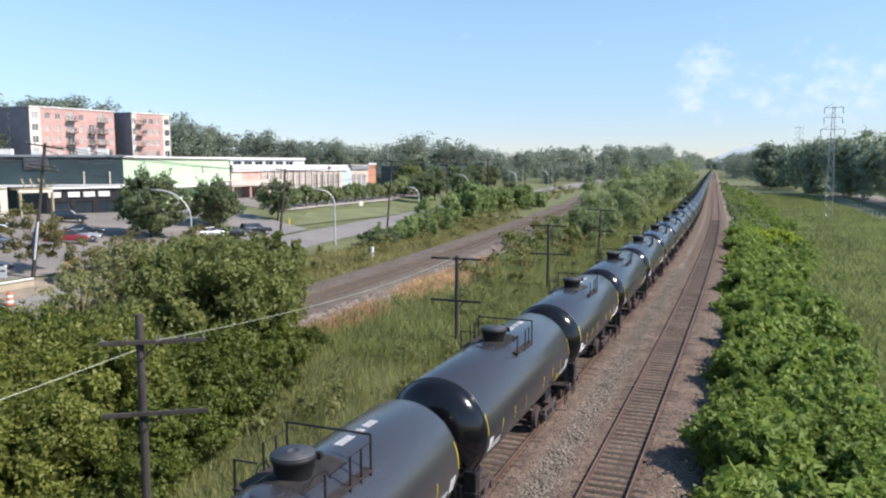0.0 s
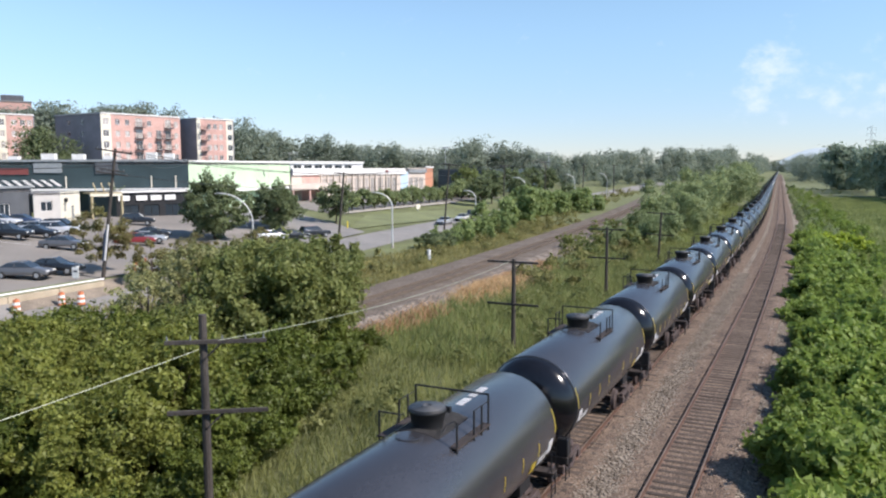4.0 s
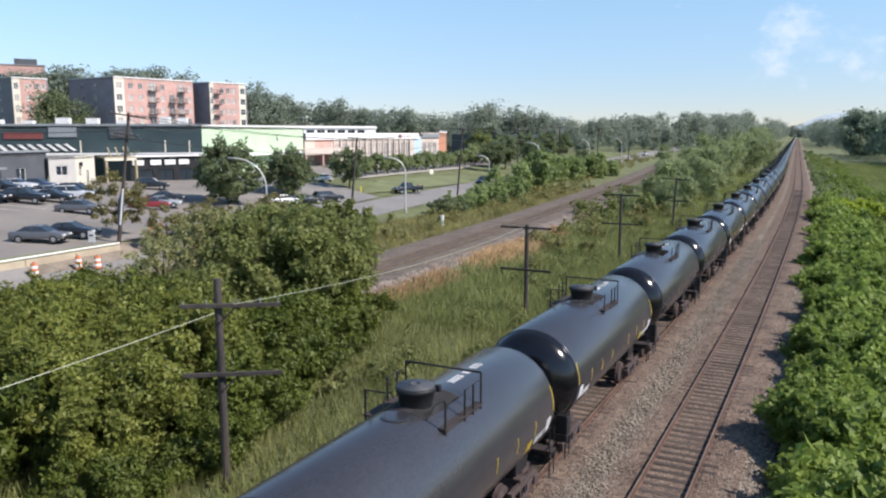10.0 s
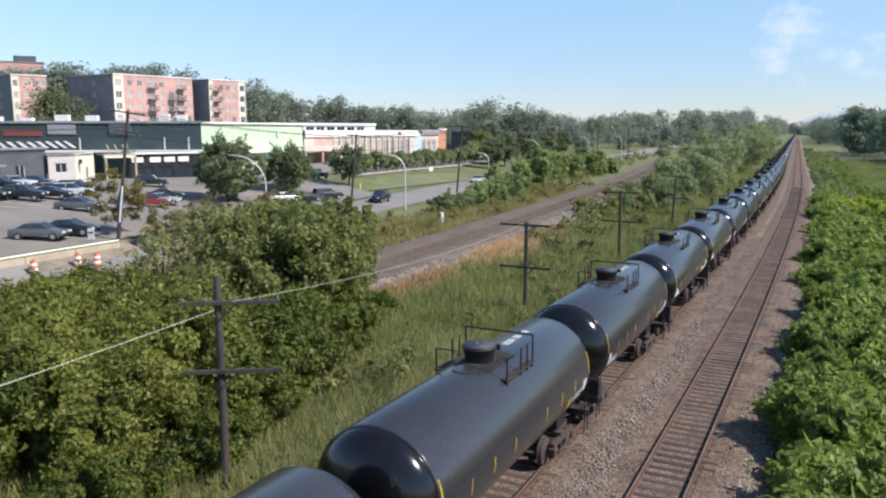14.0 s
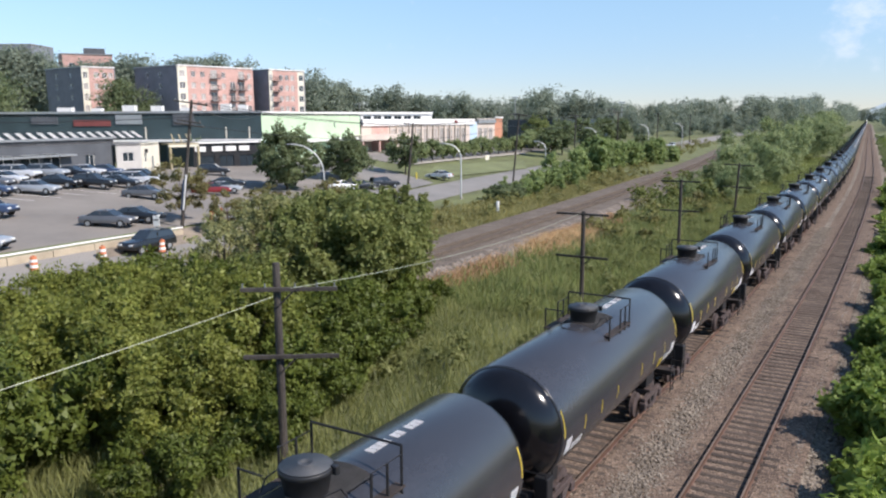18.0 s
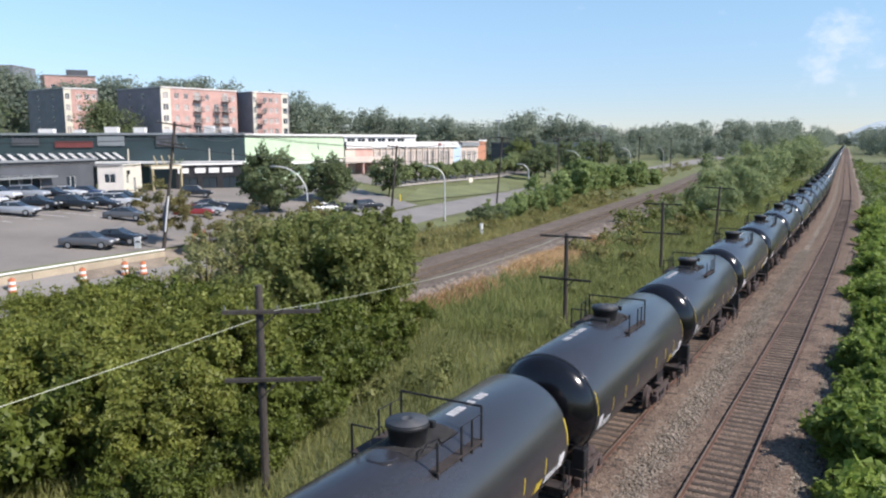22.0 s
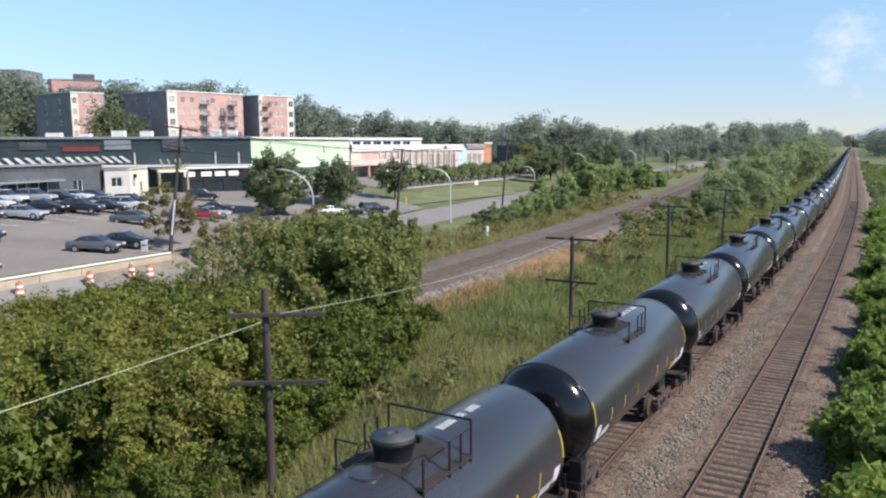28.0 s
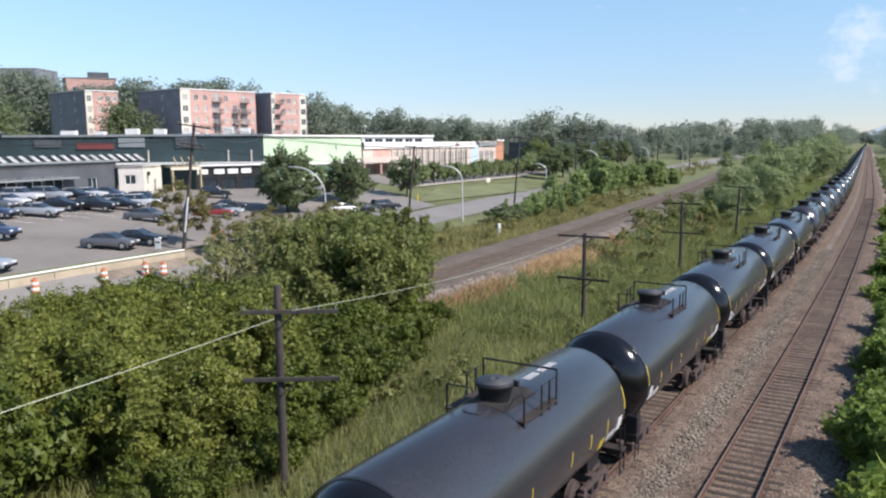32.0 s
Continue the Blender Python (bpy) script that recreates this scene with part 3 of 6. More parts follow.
def build_car(mark):
    """A black tank car; mark: on which side of the housing the white stencil bars stand."""
    car = empty("tank_car", Matrix(), "dark grey and black railway tank car, dusty, with yellow marks", "tank car", "tank cars of the train")
    part("jacket", moved(lathe([(-HALF, TR - 0.06), (-HALF, TR - 0.005), (-HALF + 0.02, TR), (HALF - 0.02, TR), (HALF, TR - 0.005), (HALF, TR - 0.06)], 64), 0, 0, TZ), M_JACKET, car, "dark grey painted steel jacket", True)
    for e in (-1, 1):
        prof = [(e * (HALF - 0.01 + 0.78 * math.sin(a)), (TR - 0.045) * math.cos(a) ** 0.8) for a in [radians(k) for k in (0, 8, 18, 30, 42, 54, 66, 78, 86)]]
        prof.append((e * (HALF + 0.77), 0.0))
        part("tank_head", moved(lathe(prof, 48), 0, 0, TZ), M_HEAD, car, "glossy black rounded tank end", True)
        part("end_sill", a_box(-0.42, 0.42, min(e * 4.1, e * 6.15), max(e * 4.1, e * 6.15), 0.72, 1.18, bevel=0.03), M_IRON, car)
        part("end_beam", a_box(-1.45, 1.45, min(e * 5.85, e * 6.0), max(e * 5.85, e * 6.0), 0.95, 1.15), M_IRON, car)
        bm = a_box(-0.1, 0.1, min(e * 6.1, e * 6.5), max(e * 6.1, e * 6.5), 0.72, 0.94, bevel=0.02)
        box(bm, -0.17, 0.17, min(e * 6.35, e * 6.62), max(e * 6.35, e * 6.62), 0.66, 1.0, 0.04)
        part("coupler", bm, M_TRUCK, car)
        for x in (-1.4, 1.4):
            bm = bmesh.new()
            for z in (0.45, 0.75, 1.05, 1.35):
                rod(bm, (x, e * 5.6, z), (x, e * 6.0, z), 0.016, seg=5)
            for y in (5.6, 6.0):
                rod(bm, (x, e * y, 0.4), (x, e * y, 1.9), 0.02, seg=5)
            part("corner_ladder", bm, M_IRON, car)
        bm = bmesh.new()
        rod(bm, (-1.4, e * 6.0, 1.9), (1.4, e * 6.0, 1.9), 0.02, seg=6)
        part("end_handrail", bm, M_IRON, car)
        part("end_platform", a_box(-1.45, 1.45, min(e * 5.62, e * 6.05), max(e * 5.62, e * 6.05), 1.16, 1.21), M_GRATE, car, "dark grated end platform")
        if e < 0:
            part("brake_box", a_box(1.08, 1.46, -6.02, -5.66, 1.21, 1.80, bevel=0.03), M_IRON, car, "black brake gear box")
        for x in (-0.62, 0.62):
            part("saddle", a_box(x - 0.3, x + 0.3, min(e * 4.1, e * 5.0), max(e * 4.1, e * 5.0), 0.95, 1.45), M_IRON, car)
    # housing, walkway and railings on top
    top = TZ + TR
    part("housing", moved(lathe([(-0.30, 0.0), (-0.30, 0.37), (0.0, 0.39), (0.32, 0.45), (0.34, 0.485), (0.42, 0.485), (0.43, 0.47), (0.435, 0.0)], 28, 'Z'), 0, 0, top), M_IRON, car, "black round valve housing", True)
    part("housing_lid", moved(lathe([(0.0, 0.0), (0.0, 0.46), (0.02, 0.455), (0.03, 0.16), (0.06, 0.15), (0.06, 0.10), (0.03, 0.09), (0.03, 0.0)], 24, 'Z'), 0, 0, top + 0.436), M_PLATE, car, "flat steel lid", True)
    part("hinge", a_box(0.38, 0.54, 0.16, 0.28, top + 0.30, top + 0.46, bevel=0.02), M_IRON, car)
    part("walkway", curved_mark(-0.62, 1.15, 68, 112, TR + 0.008), M_PAD, car, "dusty grey anti-slip coat round the housing")
    # flat disc added to stand for the shadow smear before the housing
    part("manway_cover", moved(lathe([(-0.06, 0.34), (0.02, 0.34), (0.035, 0.31), (0.04, 0.0)], 20, 'Z'), 0.02, -0.98, top - 0.005), M_JACKET, car, "low round disc in place of a dark smear")
    for sx in (-1, 1):
        part("side_step", a_box(min(sx * 0.80, sx * 1.10), max(sx * 0.80, sx * 1.10), -0.6, 1.42, top - 0.30, top - 0.26), M_GRATE, car, "dark brown grated side platform")
        for y in (-0.55, 0.45, 0.92, 1.36):
            part("post", a_rod((sx * 1.06, y, top - 0.42), (sx * 1.06, y, top + (0.52 if y > 1.2 else 0.36)), 0.026, seg=6), M_IRON, car)
        part("handrail", a_rod((sx * 1.06, 0.45, top + 0.35), (sx * 1.06, 1.36, top + 0.35), 0.012, seg=5), M_IRON, car)
        part("grab_iron", tube([(sx * 0.62, -0.50, top - 0.02), (sx * 0.66, -0.30, top + 0.16), (sx * 0.72, 0.05, top + 0.16), (sx * 0.74, 0.20, top - 0.06)], 0.016), M_IRON, car)
    if mark < 0:
        part("valve_box", a_box(-0.32, 0.32, -0.72, -0.34, top - 0.08, top + 0.12, bevel=0.03), M_IRON, car, "black valve box before the housing")
    part("cross_rail", a_rod((-1.06, 1.36, top + 0.52), (1.06, 1.36, top + 0.52), 0.028, seg=6), M_IRON, car)
    part("cross_rail", a_rod((-1.06, -0.55, top + 0.34), (-0.5, -0.55, top + 0.34), 0.022, seg=6), M_IRON, car)
    # stencils and reflective strips
    for k in range(11):
        if k in (4, 7):
            continue
        y = mark * ((1.82 if mark > 0 else 1.86) + 0.165 * k)
        a = 85.0 if mark > 0 else 91.0
        part("white_mark", curved_mark(y - 0.074, y + 0.074, a, a + 8.0, TR + 0.006), M_WHITEMARK, car, "white stencil bar")
    for e in (-1, 1):
        part("yellow_strip", curved_mark(e * 5.30 - 0.03, e * 5.30 + 0.03, -2, 24, TR + 0.006), M_YELLOW, car, "long yellow reflective strip")
        part("white_mark", curved_mark(e * 4.95 - 0.18, e * 4.95 + 0.18, -22, -6, TR + 0.006), M_WHITEMARK, car, "white data panel")
        for k in range(4):
            y = e * (4.60 - 0.19 * k)
            part("white_mark", curved_mark(y - 0.07, y + 0.07, -24, -15, TR + 0.006), M_WHITEMARK, car, "white stencil bar")
        for y in (3.85, 2.55, 1.2):
            part("yellow_strip", curved_mark(e * y - 0.025, e * y + 0.025, -12, 3, TR + 0.006), M_YELLOW, car, "yellow reflective strip")
        if e == 1:
            part("yellow_panel", curved_mark(3.35, 3.75, -26, -14, TR + 0.006), M_YELLOW, car, "yellow warning panel")
    part("bottom_outlet", moved(lathe([(-0.25, 0.0), (-0.25, 0.16), (0.1, 0.28), (0.3, 0.3)], 16, 'Z'), 0, 0, 1.05), M_IRON, car)
    for e in (-1, 1):
        build_truck(car, e * 4.35)
    return car


def build_far_car():
    """The same car as it shows from afar."""
    car = empty("tank_car", Matrix(), "dark grey and black railway tank car, far down the line", "tank car", "tank cars of the train")
    part("jacket", moved(lathe([(-HALF, TR - 0.06), (-HALF, TR), (HALF, TR), (HALF, TR - 0.06)], 32), 0, 0, TZ), M_JACKET, car, "", True)
    for e in (-1, 1):
        prof = [(e * (HALF - 0.01 + 0.78 * math.sin(a)), (TR - 0.045) * math.cos(a) ** 0.8) for a in [radians(k) for k in (0, 20, 40, 60, 80)]] + [(e * (HALF + 0.77), 0.0)]
        part("tank_head", moved(lathe(prof, 24), 0, 0, TZ), M_HEAD, car, "", True)
        bm = a_box(-1.1, 1.1, e * 4.35 - 0.95, e * 4.35 + 0.95, 0.3, 0.8)
        for y in (-0.89, 0.89):
            rod(bm, (-0.8, e * 4.35 + y, 0.46), (0.8, e * 4.35 + y, 0.46), 0.46, seg=12)
        part("truck", bm, M_TRUCK, car)
        part("end_sill", a_box(-0.42, 0.42, min(e * 4.1, e * 6.5), max(e * 4.1, e * 6.5), 0.72, 1.18), M_IRON, car)
    top = TZ + TR
    part("housing", moved(lathe([(-0.30, 0.36), (0.0, 0.40), (0.38, 0.56), (0.46, 0.56), (0.47, 0.0)], 16, 'Z'), 0, 0, top), M_IRON, car)
    for sx in (-1, 1):
        part("handrail", a_box(min(sx * 1.03, sx * 1.09), max(sx * 1.03, sx * 1.09), 0.45, 1.4, top - 0.1, top + 0.45), M_IRON, car)
    part("walkway", curved_mark(-0.62, 1.15, 68, 112, TR + 0.01), M_PAD, car)
    part("white_mark", curved_mark(1.78, 3.50, 85, 93, TR + 0.006), M_WHITEMARK, car)
    return car


REVERSED = (17, 18)


def build_train():
    kinds = {1: build_car(1), -1: build_car(-1)}
    far = build_far_car()
    used = set()
    for n in range(0, 128):
        s0 = FIRST + PITCH * n
        key = (-1 if n in REVERSED else 1) if n <= 27 else 0
        src = kinds[key] if key else far
        x, y, a = bend(s0, TRACK_A)
        ob = copy_thing(src, pose(x, y, 0, 0, 0, a)) if key in used else src
        used.add(key)
        TRAIN.append((ob, s0))


build_train()

# ---- vegetation ----
def scatter(src, spots):
    """Copies of a thing at (x, y, size, turn); the first spot takes the thing itself."""
    for i, (x, y, s, a) in enumerate(spots):
        m = pose(x, y, height(x, y) - 0.05, 0, 0, a)
        ob = src if i == 0 else copy_thing(src, m)
        ob.matrix_basis = m @ Matrix.Diagonal((s, s, s, 1))


def sprays(rng, clumps, per, lobes, size, droop=0.5):
    """Leaf places in many small sprays over a heap of lobes, with gaps between them, and the way that each leaf faces."""
    c = crown_points(rng, clumps, lobes)
    c = np.repeat(c, per, axis=0)
    o = rng.normal(size=c.shape) * np.array((size, size, size * droop)) * np.repeat(rng.uniform(0.6, 1.4, size=(clumps, 1)), per, axis=0)
    p = c + o
    p[:, 2] = np.maximum(p[:, 2], 0.03)
    return p, o / size + np.array((0, 0, 0.8))


def boughs(rng, h, r, n, base, bough, flat=0.6):
    """Places and sizes of the boughs of a crown: spread over an egg-shaped shell, with hollows between them."""
    out = []
    while len(out) < n:
        d = rng.normal(size=3)
        d /= np.linalg.norm(d)
        k = rng.uniform(0.35, 1.0) ** 0.45
        wob = 1 + 0.20 * math.sin(3.1 * d[0] + 2.0 * d[2] + n) + 0.14 * math.sin(5.3 * d[1] - 1.7 * d[0])
        mid, half = h * (base + 1) / 2, h * (1 - base) / 2
        p = np.array((d[0] * r * k * wob, d[1] * r * k * wob, mid + d[2] * half * k * (0.85 + 0.15 * wob)))
        s = bough * rng.uniform(0.6, 1.35)
        if all(np.linalg.norm((p - q[:3]) * np.array((1, 1, 1.5))) > 0.62 * (s + q[3]) for q in out[-60:]) or rng.uniform() < 0.05:
            out.append((*p, s, s * flat))
    return out


def leafy(name, h, r, clumps, per, leaf, seed, material, label, category, base=0.15, trunk=True, group="", bough=0.75, long=1.5, corners=3, loose=0.6, limbs=10):
    """A tree or shrub: trunk or stems, limbs, and a crown of separate boughs, each a tuft of leaves that lie towards the light."""
    rng = np.random.default_rng(seed)
    ob = empty(name, Matrix(), label, category, group)
    heads = boughs(rng, h, r, clumps, base, bough)
    if trunk:
        part("trunk", a_rod((0, 0, -0.4), (0.02 * h, 0, h * 0.62), 0.026 * h, 0.010 * h, 8), M_BARK, ob)
    for k, q in enumerate(heads[:limbs]):
        foot = (0.01 * h, 0, h * rng.uniform(0.2, 0.45)) if trunk else (q[0] * 0.06, q[1] * 0.06, -0.2)
        part("limb", a_rod(foot, (q[0] * 0.92, q[1] * 0.92, q[2]), 0.008 * h, 0.003 * h, 5), M_BARK, ob)
    q = np.array(heads)
    k = np.repeat(np.arange(len(q)), per)
    d = unit(rng.normal(size=(len(k), 3)) + np.array((0, 0, 0.25)))
    out = unit(q[k, :3] - np.array((0, 0, h * 0.45)))
    lump = 1 + 0.25 * np.sin(7 * d[:, :1] + k[:, None]) * np.sin(6 * d[:, 1:2] + 2 * k[:, None])
    reach = rng.uniform(0.2, 1.0, size=(len(k), 1)) ** 0.4 * lump
    pts = q[k, :3] + d * reach * np.stack([q[k, 3], q[k, 3], q[k, 4]], 1) + out * q[k, 3:4] * rng.uniform(-0.2, 0.55, size=(len(k), 1))
    # shoots that stand out of the boughs
    m = len(k) // 9
    j = rng.integers(0, len(q), m // 9 + 1).repeat(9)[:m]
    way = unit(out[j * per] + np.array((0, 0, 0.7)) + rng.normal(size=(m // 9 + 1, 3)).repeat(9, axis=0)[:m] * 0.5)
    t = rng.uniform(0.5, 1.75, size=(m, 1))
    shoot = q[j, :3] + way * q[j, 3:4] * t + rng.normal(size=(m, 3)) * leaf * 0.45
    face = np.concatenate([d * 0.75 + out * 0.35 + np.array((0, 0, 0.55)), way + np.array((0, 0, 0.3))])
    v, f = leaves(rng, np.concatenate([pts, shoot]), leaf, face, long, corners, loose)
    v[:, 2] = np.maximum(v[:, 2], 0.0)
    mesh_np("crown", v, f, material, ob)
    return ob


T1 = leafy("broadleaf_tree", 7.0, 2.5, 34, 340, 0.215, 11, L_TREE, "dense dark green broadleaf tree beside the railway", "tree", base=0.10, group="trees by the railway", bough=0.86, loose=0.95)
T2 = leafy("broadleaf_tree", 7.6, 2.3, 30, 340, 0.215, 12, L_TREE, "tall dark green broadleaf tree beside the railway", "tree", base=0.14, group="trees by the railway", bough=0.84, loose=0.95)
T3 = leafy("shrub_tree", 5.4, 3.3, 40, 480, 0.165, 13, L_YELLOW, "spreading yellow-green shrub by the railway", "shrub", base=0.05, trunk=False, group="shrubs by the railway", bough=0.92, loose=1.0)
T4 = leafy("shrub_tree", 4.6, 3.0, 30, 320, 0.20, 14, L_SHADE, "low spreading olive-green shrub by the railway", "shrub", base=0.03, trunk=False, group="shrubs by the railway", bough=0.84, loose=0.75, limbs=6)
T5 = leafy("thin_tree", 7.2, 2.2, 26, 80, 0.17, 15, L_THIN, "thin brownish-green tree with gaps in its crown", "tree", base=0.25, group="thin trees by the railway", bough=0.50, loose=0.8)
scatter(T1, [(-26.0, 33.2, 0.98, 10), (-29, 37, 1.0, 80), (-27.2, 35.6, 1.02, 250), (-27.6, 27.6, 0.72, 300)])
scatter(T2, [(-28.4, 32, 0.92, 0), (-27.4, 38.6, 0.92, 45), (-31.0, 36.0, 0.96, 170), (-33.5, 41, 0.85, 300)])
scatter(T5, [(-32.5, 33.5, 1.0, 120), (-35, 32, 0.86, 200), (-36.5, 36.5, 0.90, 190), (-32.0, 29, 0.80, 140), (-39.5, 38.0, 0.78, 33), (-35.4, 40.0, 0.95, 80)])
scatter(T3, [(-23.5, 21.5, 0.88, 0), (-27.5, 19, 0.88, 70), (-30.5, 22.5, 0.88, 140), (-33.0, 17, 0.82, 220), (-36, 22.5, 0.76, 10), (-25.5, 16.0, 0.85, 100),
             (-21.8, 17.0, 0.72, 20), (-26, 24, 0.88, 330), (-37.5, 16.5, 0.7, 300)])
scatter(T4, [(-22.6, 26.5, 0.78, 0), (-25, 13.0, 0.95, 100), (-29.5, 11.5, 1.0, 180), (-35, 11.5, 0.95, 33), (-34, 6, 0.95, 200), (-23.6, 29.5, 0.85, 200), (-21.2, 22.0, 0.70, 250), (-23.5, 9.5, 0.85, 12), (-28, 6.5, 0.9, 280), (-24.4, 36.0, 0.6, 80), (-30, 27, 0.95, 70), (-33.5, 26.5, 0.8, 44), (-19.2, 6.5, 0.75, 40), (-40, 30, 0.75, 11), (-39.5, 24, 0.7, 99), (-19.8, 20.5, 0.48, 150), (-20.6, 25.0, 0.5, 310), (-19.9, 22.6, 0.55, 20), (-18.7, 18.6, 0.45, 95), (-18.3, 14.2, 0.5, 265), (-25.4, 35.0, 0.7, 15), (-21.6, 27.0, 0.62, 35), (-34.5, 35.0, 0.62, 120), (-37.5, 33.0, 0.6, 160)])

B1 = leafy("leafy_bush", 2.7, 2.0, 62, 150, 0.22, 21, L_BUSH, "bright green leafy bush at the edge of the ballast", "bush", base=0.0, trunk=False, group="bushes along the track", bough=0.46, long=1.9, loose=0.8, limbs=3)
B2 = leafy("leafy_bush", 2.1, 2.2, 62, 150, 0.22, 22, L_BUSH, "broad bright green leafy bush at the edge of the ballast", "bush", base=0.0, trunk=False, group="bushes along the track", bough=0.46, long=1.9, loose=0.8, limbs=3)
B3 = leafy("leafy_bush", 2.4, 2.1, 40, 60, 0.32, 24, L_BUSH, "bright green leafy bush at the edge of the ballast", "bush", base=0.0, trunk=False, group="bushes along the track", bough=0.52, long=1.7, loose=0.8, limbs=2)
rb = np.random.default_rng(5)
s1, s2, s3 = [], [], []
for k in range(130):
    y = 8 + 0.95 * k + rb.uniform(-0.5, 0.5)
    wide = 5.2 if y < 62 else max(1.5, 5.2 - (y - 62) * 0.08)
    x = bend(y)[0] + (rb.uniform(-0.15, 0.8) if k % 3 == 0 else rb.uniform(0.4, wide))
    (s3 if y > 46 else s1 if rb.uniform() < 0.5 else s2).append((x, y, rb.uniform(0.6, 0.98), rb.uniform(0, 360)))
for k in range(16):
    s2.append((rb.uniform(1.0, 5.6), rb.uniform(10, 24), rb.uniform(0.75, 1.05), rb.uniform(0, 360)))
scatter(B1, s1)
scatter(B2, s2)
scatter(B3, s3)
YB = leafy("yellow_bush", 2.2, 2.6, 50, 90, 0.28, 23, leaf_mat("yellow_bush_leaves", (0.24, 0.32, 0.03), (0.52, 0.60, 0.08), 0.5), "yellow-green flowering bush in the meadow", "bush", base=0.0, trunk=False, bough=0.5)
scatter(YB, [(0.7, 113, 1.0, 0), (3.4, 117, 1.0, 70), (1.8, 122, 0.9, 140)])


def woods(name, spots, leaf, clumps, per, seed, label, material=L_WOOD_HAZY, size=0.055):
    """Many trees as one mass of foliage; spots: (x, y, height of the tree, radius)."""
    rng = np.random.default_rng(seed)
    vs, qs, off = [], [], 0
    for x, y, hgt, r in spots:
        pts, face = sprays(rng, clumps, per, make_lobes(rng, hgt, r, 10, 0.10), hgt * size, 0.6)
        v, q = leaves(rng, pts + np.array((x, y, height(x, y))), leaf * hgt / 10, face + (pts - np.array((0, 0, hgt * 0.4))) / hgt * 2.0, 1.5, 3, 0.45)
        vs.append(v)
        qs.append(q + off)
        off += len(v)
    return tagged(mesh_np(name, np.concatenate(vs), np.concatenate(qs), material), label, "trees", kind="stuff")


def tree_line(rng, pts, n, spread, low, depth=(0, 0)):
    """Trees along a line of (x, y, top above the rails); low: the smallest share of that height."""
    out = []
    for k in range(n):
        t = rng.uniform(0, len(pts) - 1.001)
        i = int(t)
        f = t - i
        x, y, z = [a * (1 - f) + b * f for a, b in zip(pts[i], pts[i + 1])]
        x, y = x + rng.normal() * spread + depth[0] * rng.uniform(0, 1), y + rng.normal() * spread + depth[1] * rng.uniform(0, 1)
        hgt = max(2.5, (z - height(x, y)) * rng.uniform(low, 1.0))
        out.append((x, y, hgt, hgt * rng.uniform(0.30, 0.46)))
    return out


rw = np.random.default_rng(9)
THICKET = [(-23, 104, 2.2), (-24, 118, 4.0), (-24.5, 132, 6.2), (-25, 161, 8.6), (-25.5, 209, 11.0), (-27, 269, 12.0), (-31, 365, 13.5), (-50, 600, 16)]
woods("wood_beside_train", tree_line(rw, THICKET, 110, 2.6, 0.45), 0.40, 100, 18, 31, "green thicket between the two railway lines", L_LINE)
woods("shrubs_beside_train", [(-17.5 - rw.uniform(0, 14) - 0.02 * y, y, rw.uniform(1.8, 3.4), rw.uniform(1.3, 2.2)) for y in np.linspace(98, 235, 70)], 0.9, 40, 12, 35, "low green scrub beside the tank cars", L_TREE)
HILL = [(-262, 120, 38), (-256, 132, 37), (-244, 139, 35.5), (-243, 150, 31), (-238, 160, 30), (-234, 168, 33.5), (-233, 181, 34.0), (-219, 189, 34.5), (-211, 206, 32.5)]
FAR = [(-211, 206, 32), (-225, 256, 31.5), (-220, 271, 30), (-209, 300, 25), (-207, 325, 23), (-171, 288, 24), (-173, 322, 22), (-168, 349, 22), (-138, 308, 23), (-126, 304, 25), (-119, 320, 22), (-138, 415, 22),
       (-125, 458, 22), (-109, 503, 24), (-88, 540, 26), (-76, 620, 28), (-84, 760, 32), (-96, 900, 34)]
FAR_EAST = [(6, 640, 22), (0, 720, 25), (-6, 800, 27), (-14, 900, 28), (-26, 1100, 29), (-42, 1450, 32)]
FAR_WEST = [(-88, 900, 32), (-80, 1150, 34), (-98, 1500, 36), (-110, 1780, 36), (-80, 1800, 34), (-30, 1790, 34)]
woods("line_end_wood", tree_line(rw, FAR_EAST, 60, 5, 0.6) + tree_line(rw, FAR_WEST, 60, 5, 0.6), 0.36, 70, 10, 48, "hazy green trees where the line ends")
woods("hill_wood", tree_line(rw, HILL, 120, 4.5, 0.80), 0.30, 120, 18, 33, "wooded hillside behind the flats, green paled with painted haze", size=0.052)
woods("far_wood", tree_line(rw, FAR, 260, 6, 0.72), 0.36, 80, 12, 32, "woods along the horizon, green paled with painted haze", size=0.055)
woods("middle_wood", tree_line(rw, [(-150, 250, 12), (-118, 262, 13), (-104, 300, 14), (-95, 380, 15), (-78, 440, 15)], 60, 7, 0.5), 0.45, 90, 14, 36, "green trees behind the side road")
woods("block_trees", tree_line(rw, [(-160, 78, 20), (-168, 88, 23), (-172, 95, 21), (-166, 84, 21)], 18, 1.8, 0.85) + [(x, y, h, r * 0.55) for x, y, h, r in tree_line(rw, [(-168.5, 120.5, 23), (-167, 122.5, 25), (-165, 125, 22), (-163, 127.5, 15)], 8, 0.7, 0.85)], 0.26, 100, 16, 40, "green trees in front of the flats", L_STREET)
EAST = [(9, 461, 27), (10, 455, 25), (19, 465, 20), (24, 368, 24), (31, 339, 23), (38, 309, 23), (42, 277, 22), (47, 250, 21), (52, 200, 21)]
woods("east_wood", [(x, y, h, r * 0.75) for x, y, h, r in tree_line(rw, EAST, 74, 2.5, 0.8)], 0.46, 90, 14, 34, "row of tall green trees beyond the meadow", L_EAST_HAZY)
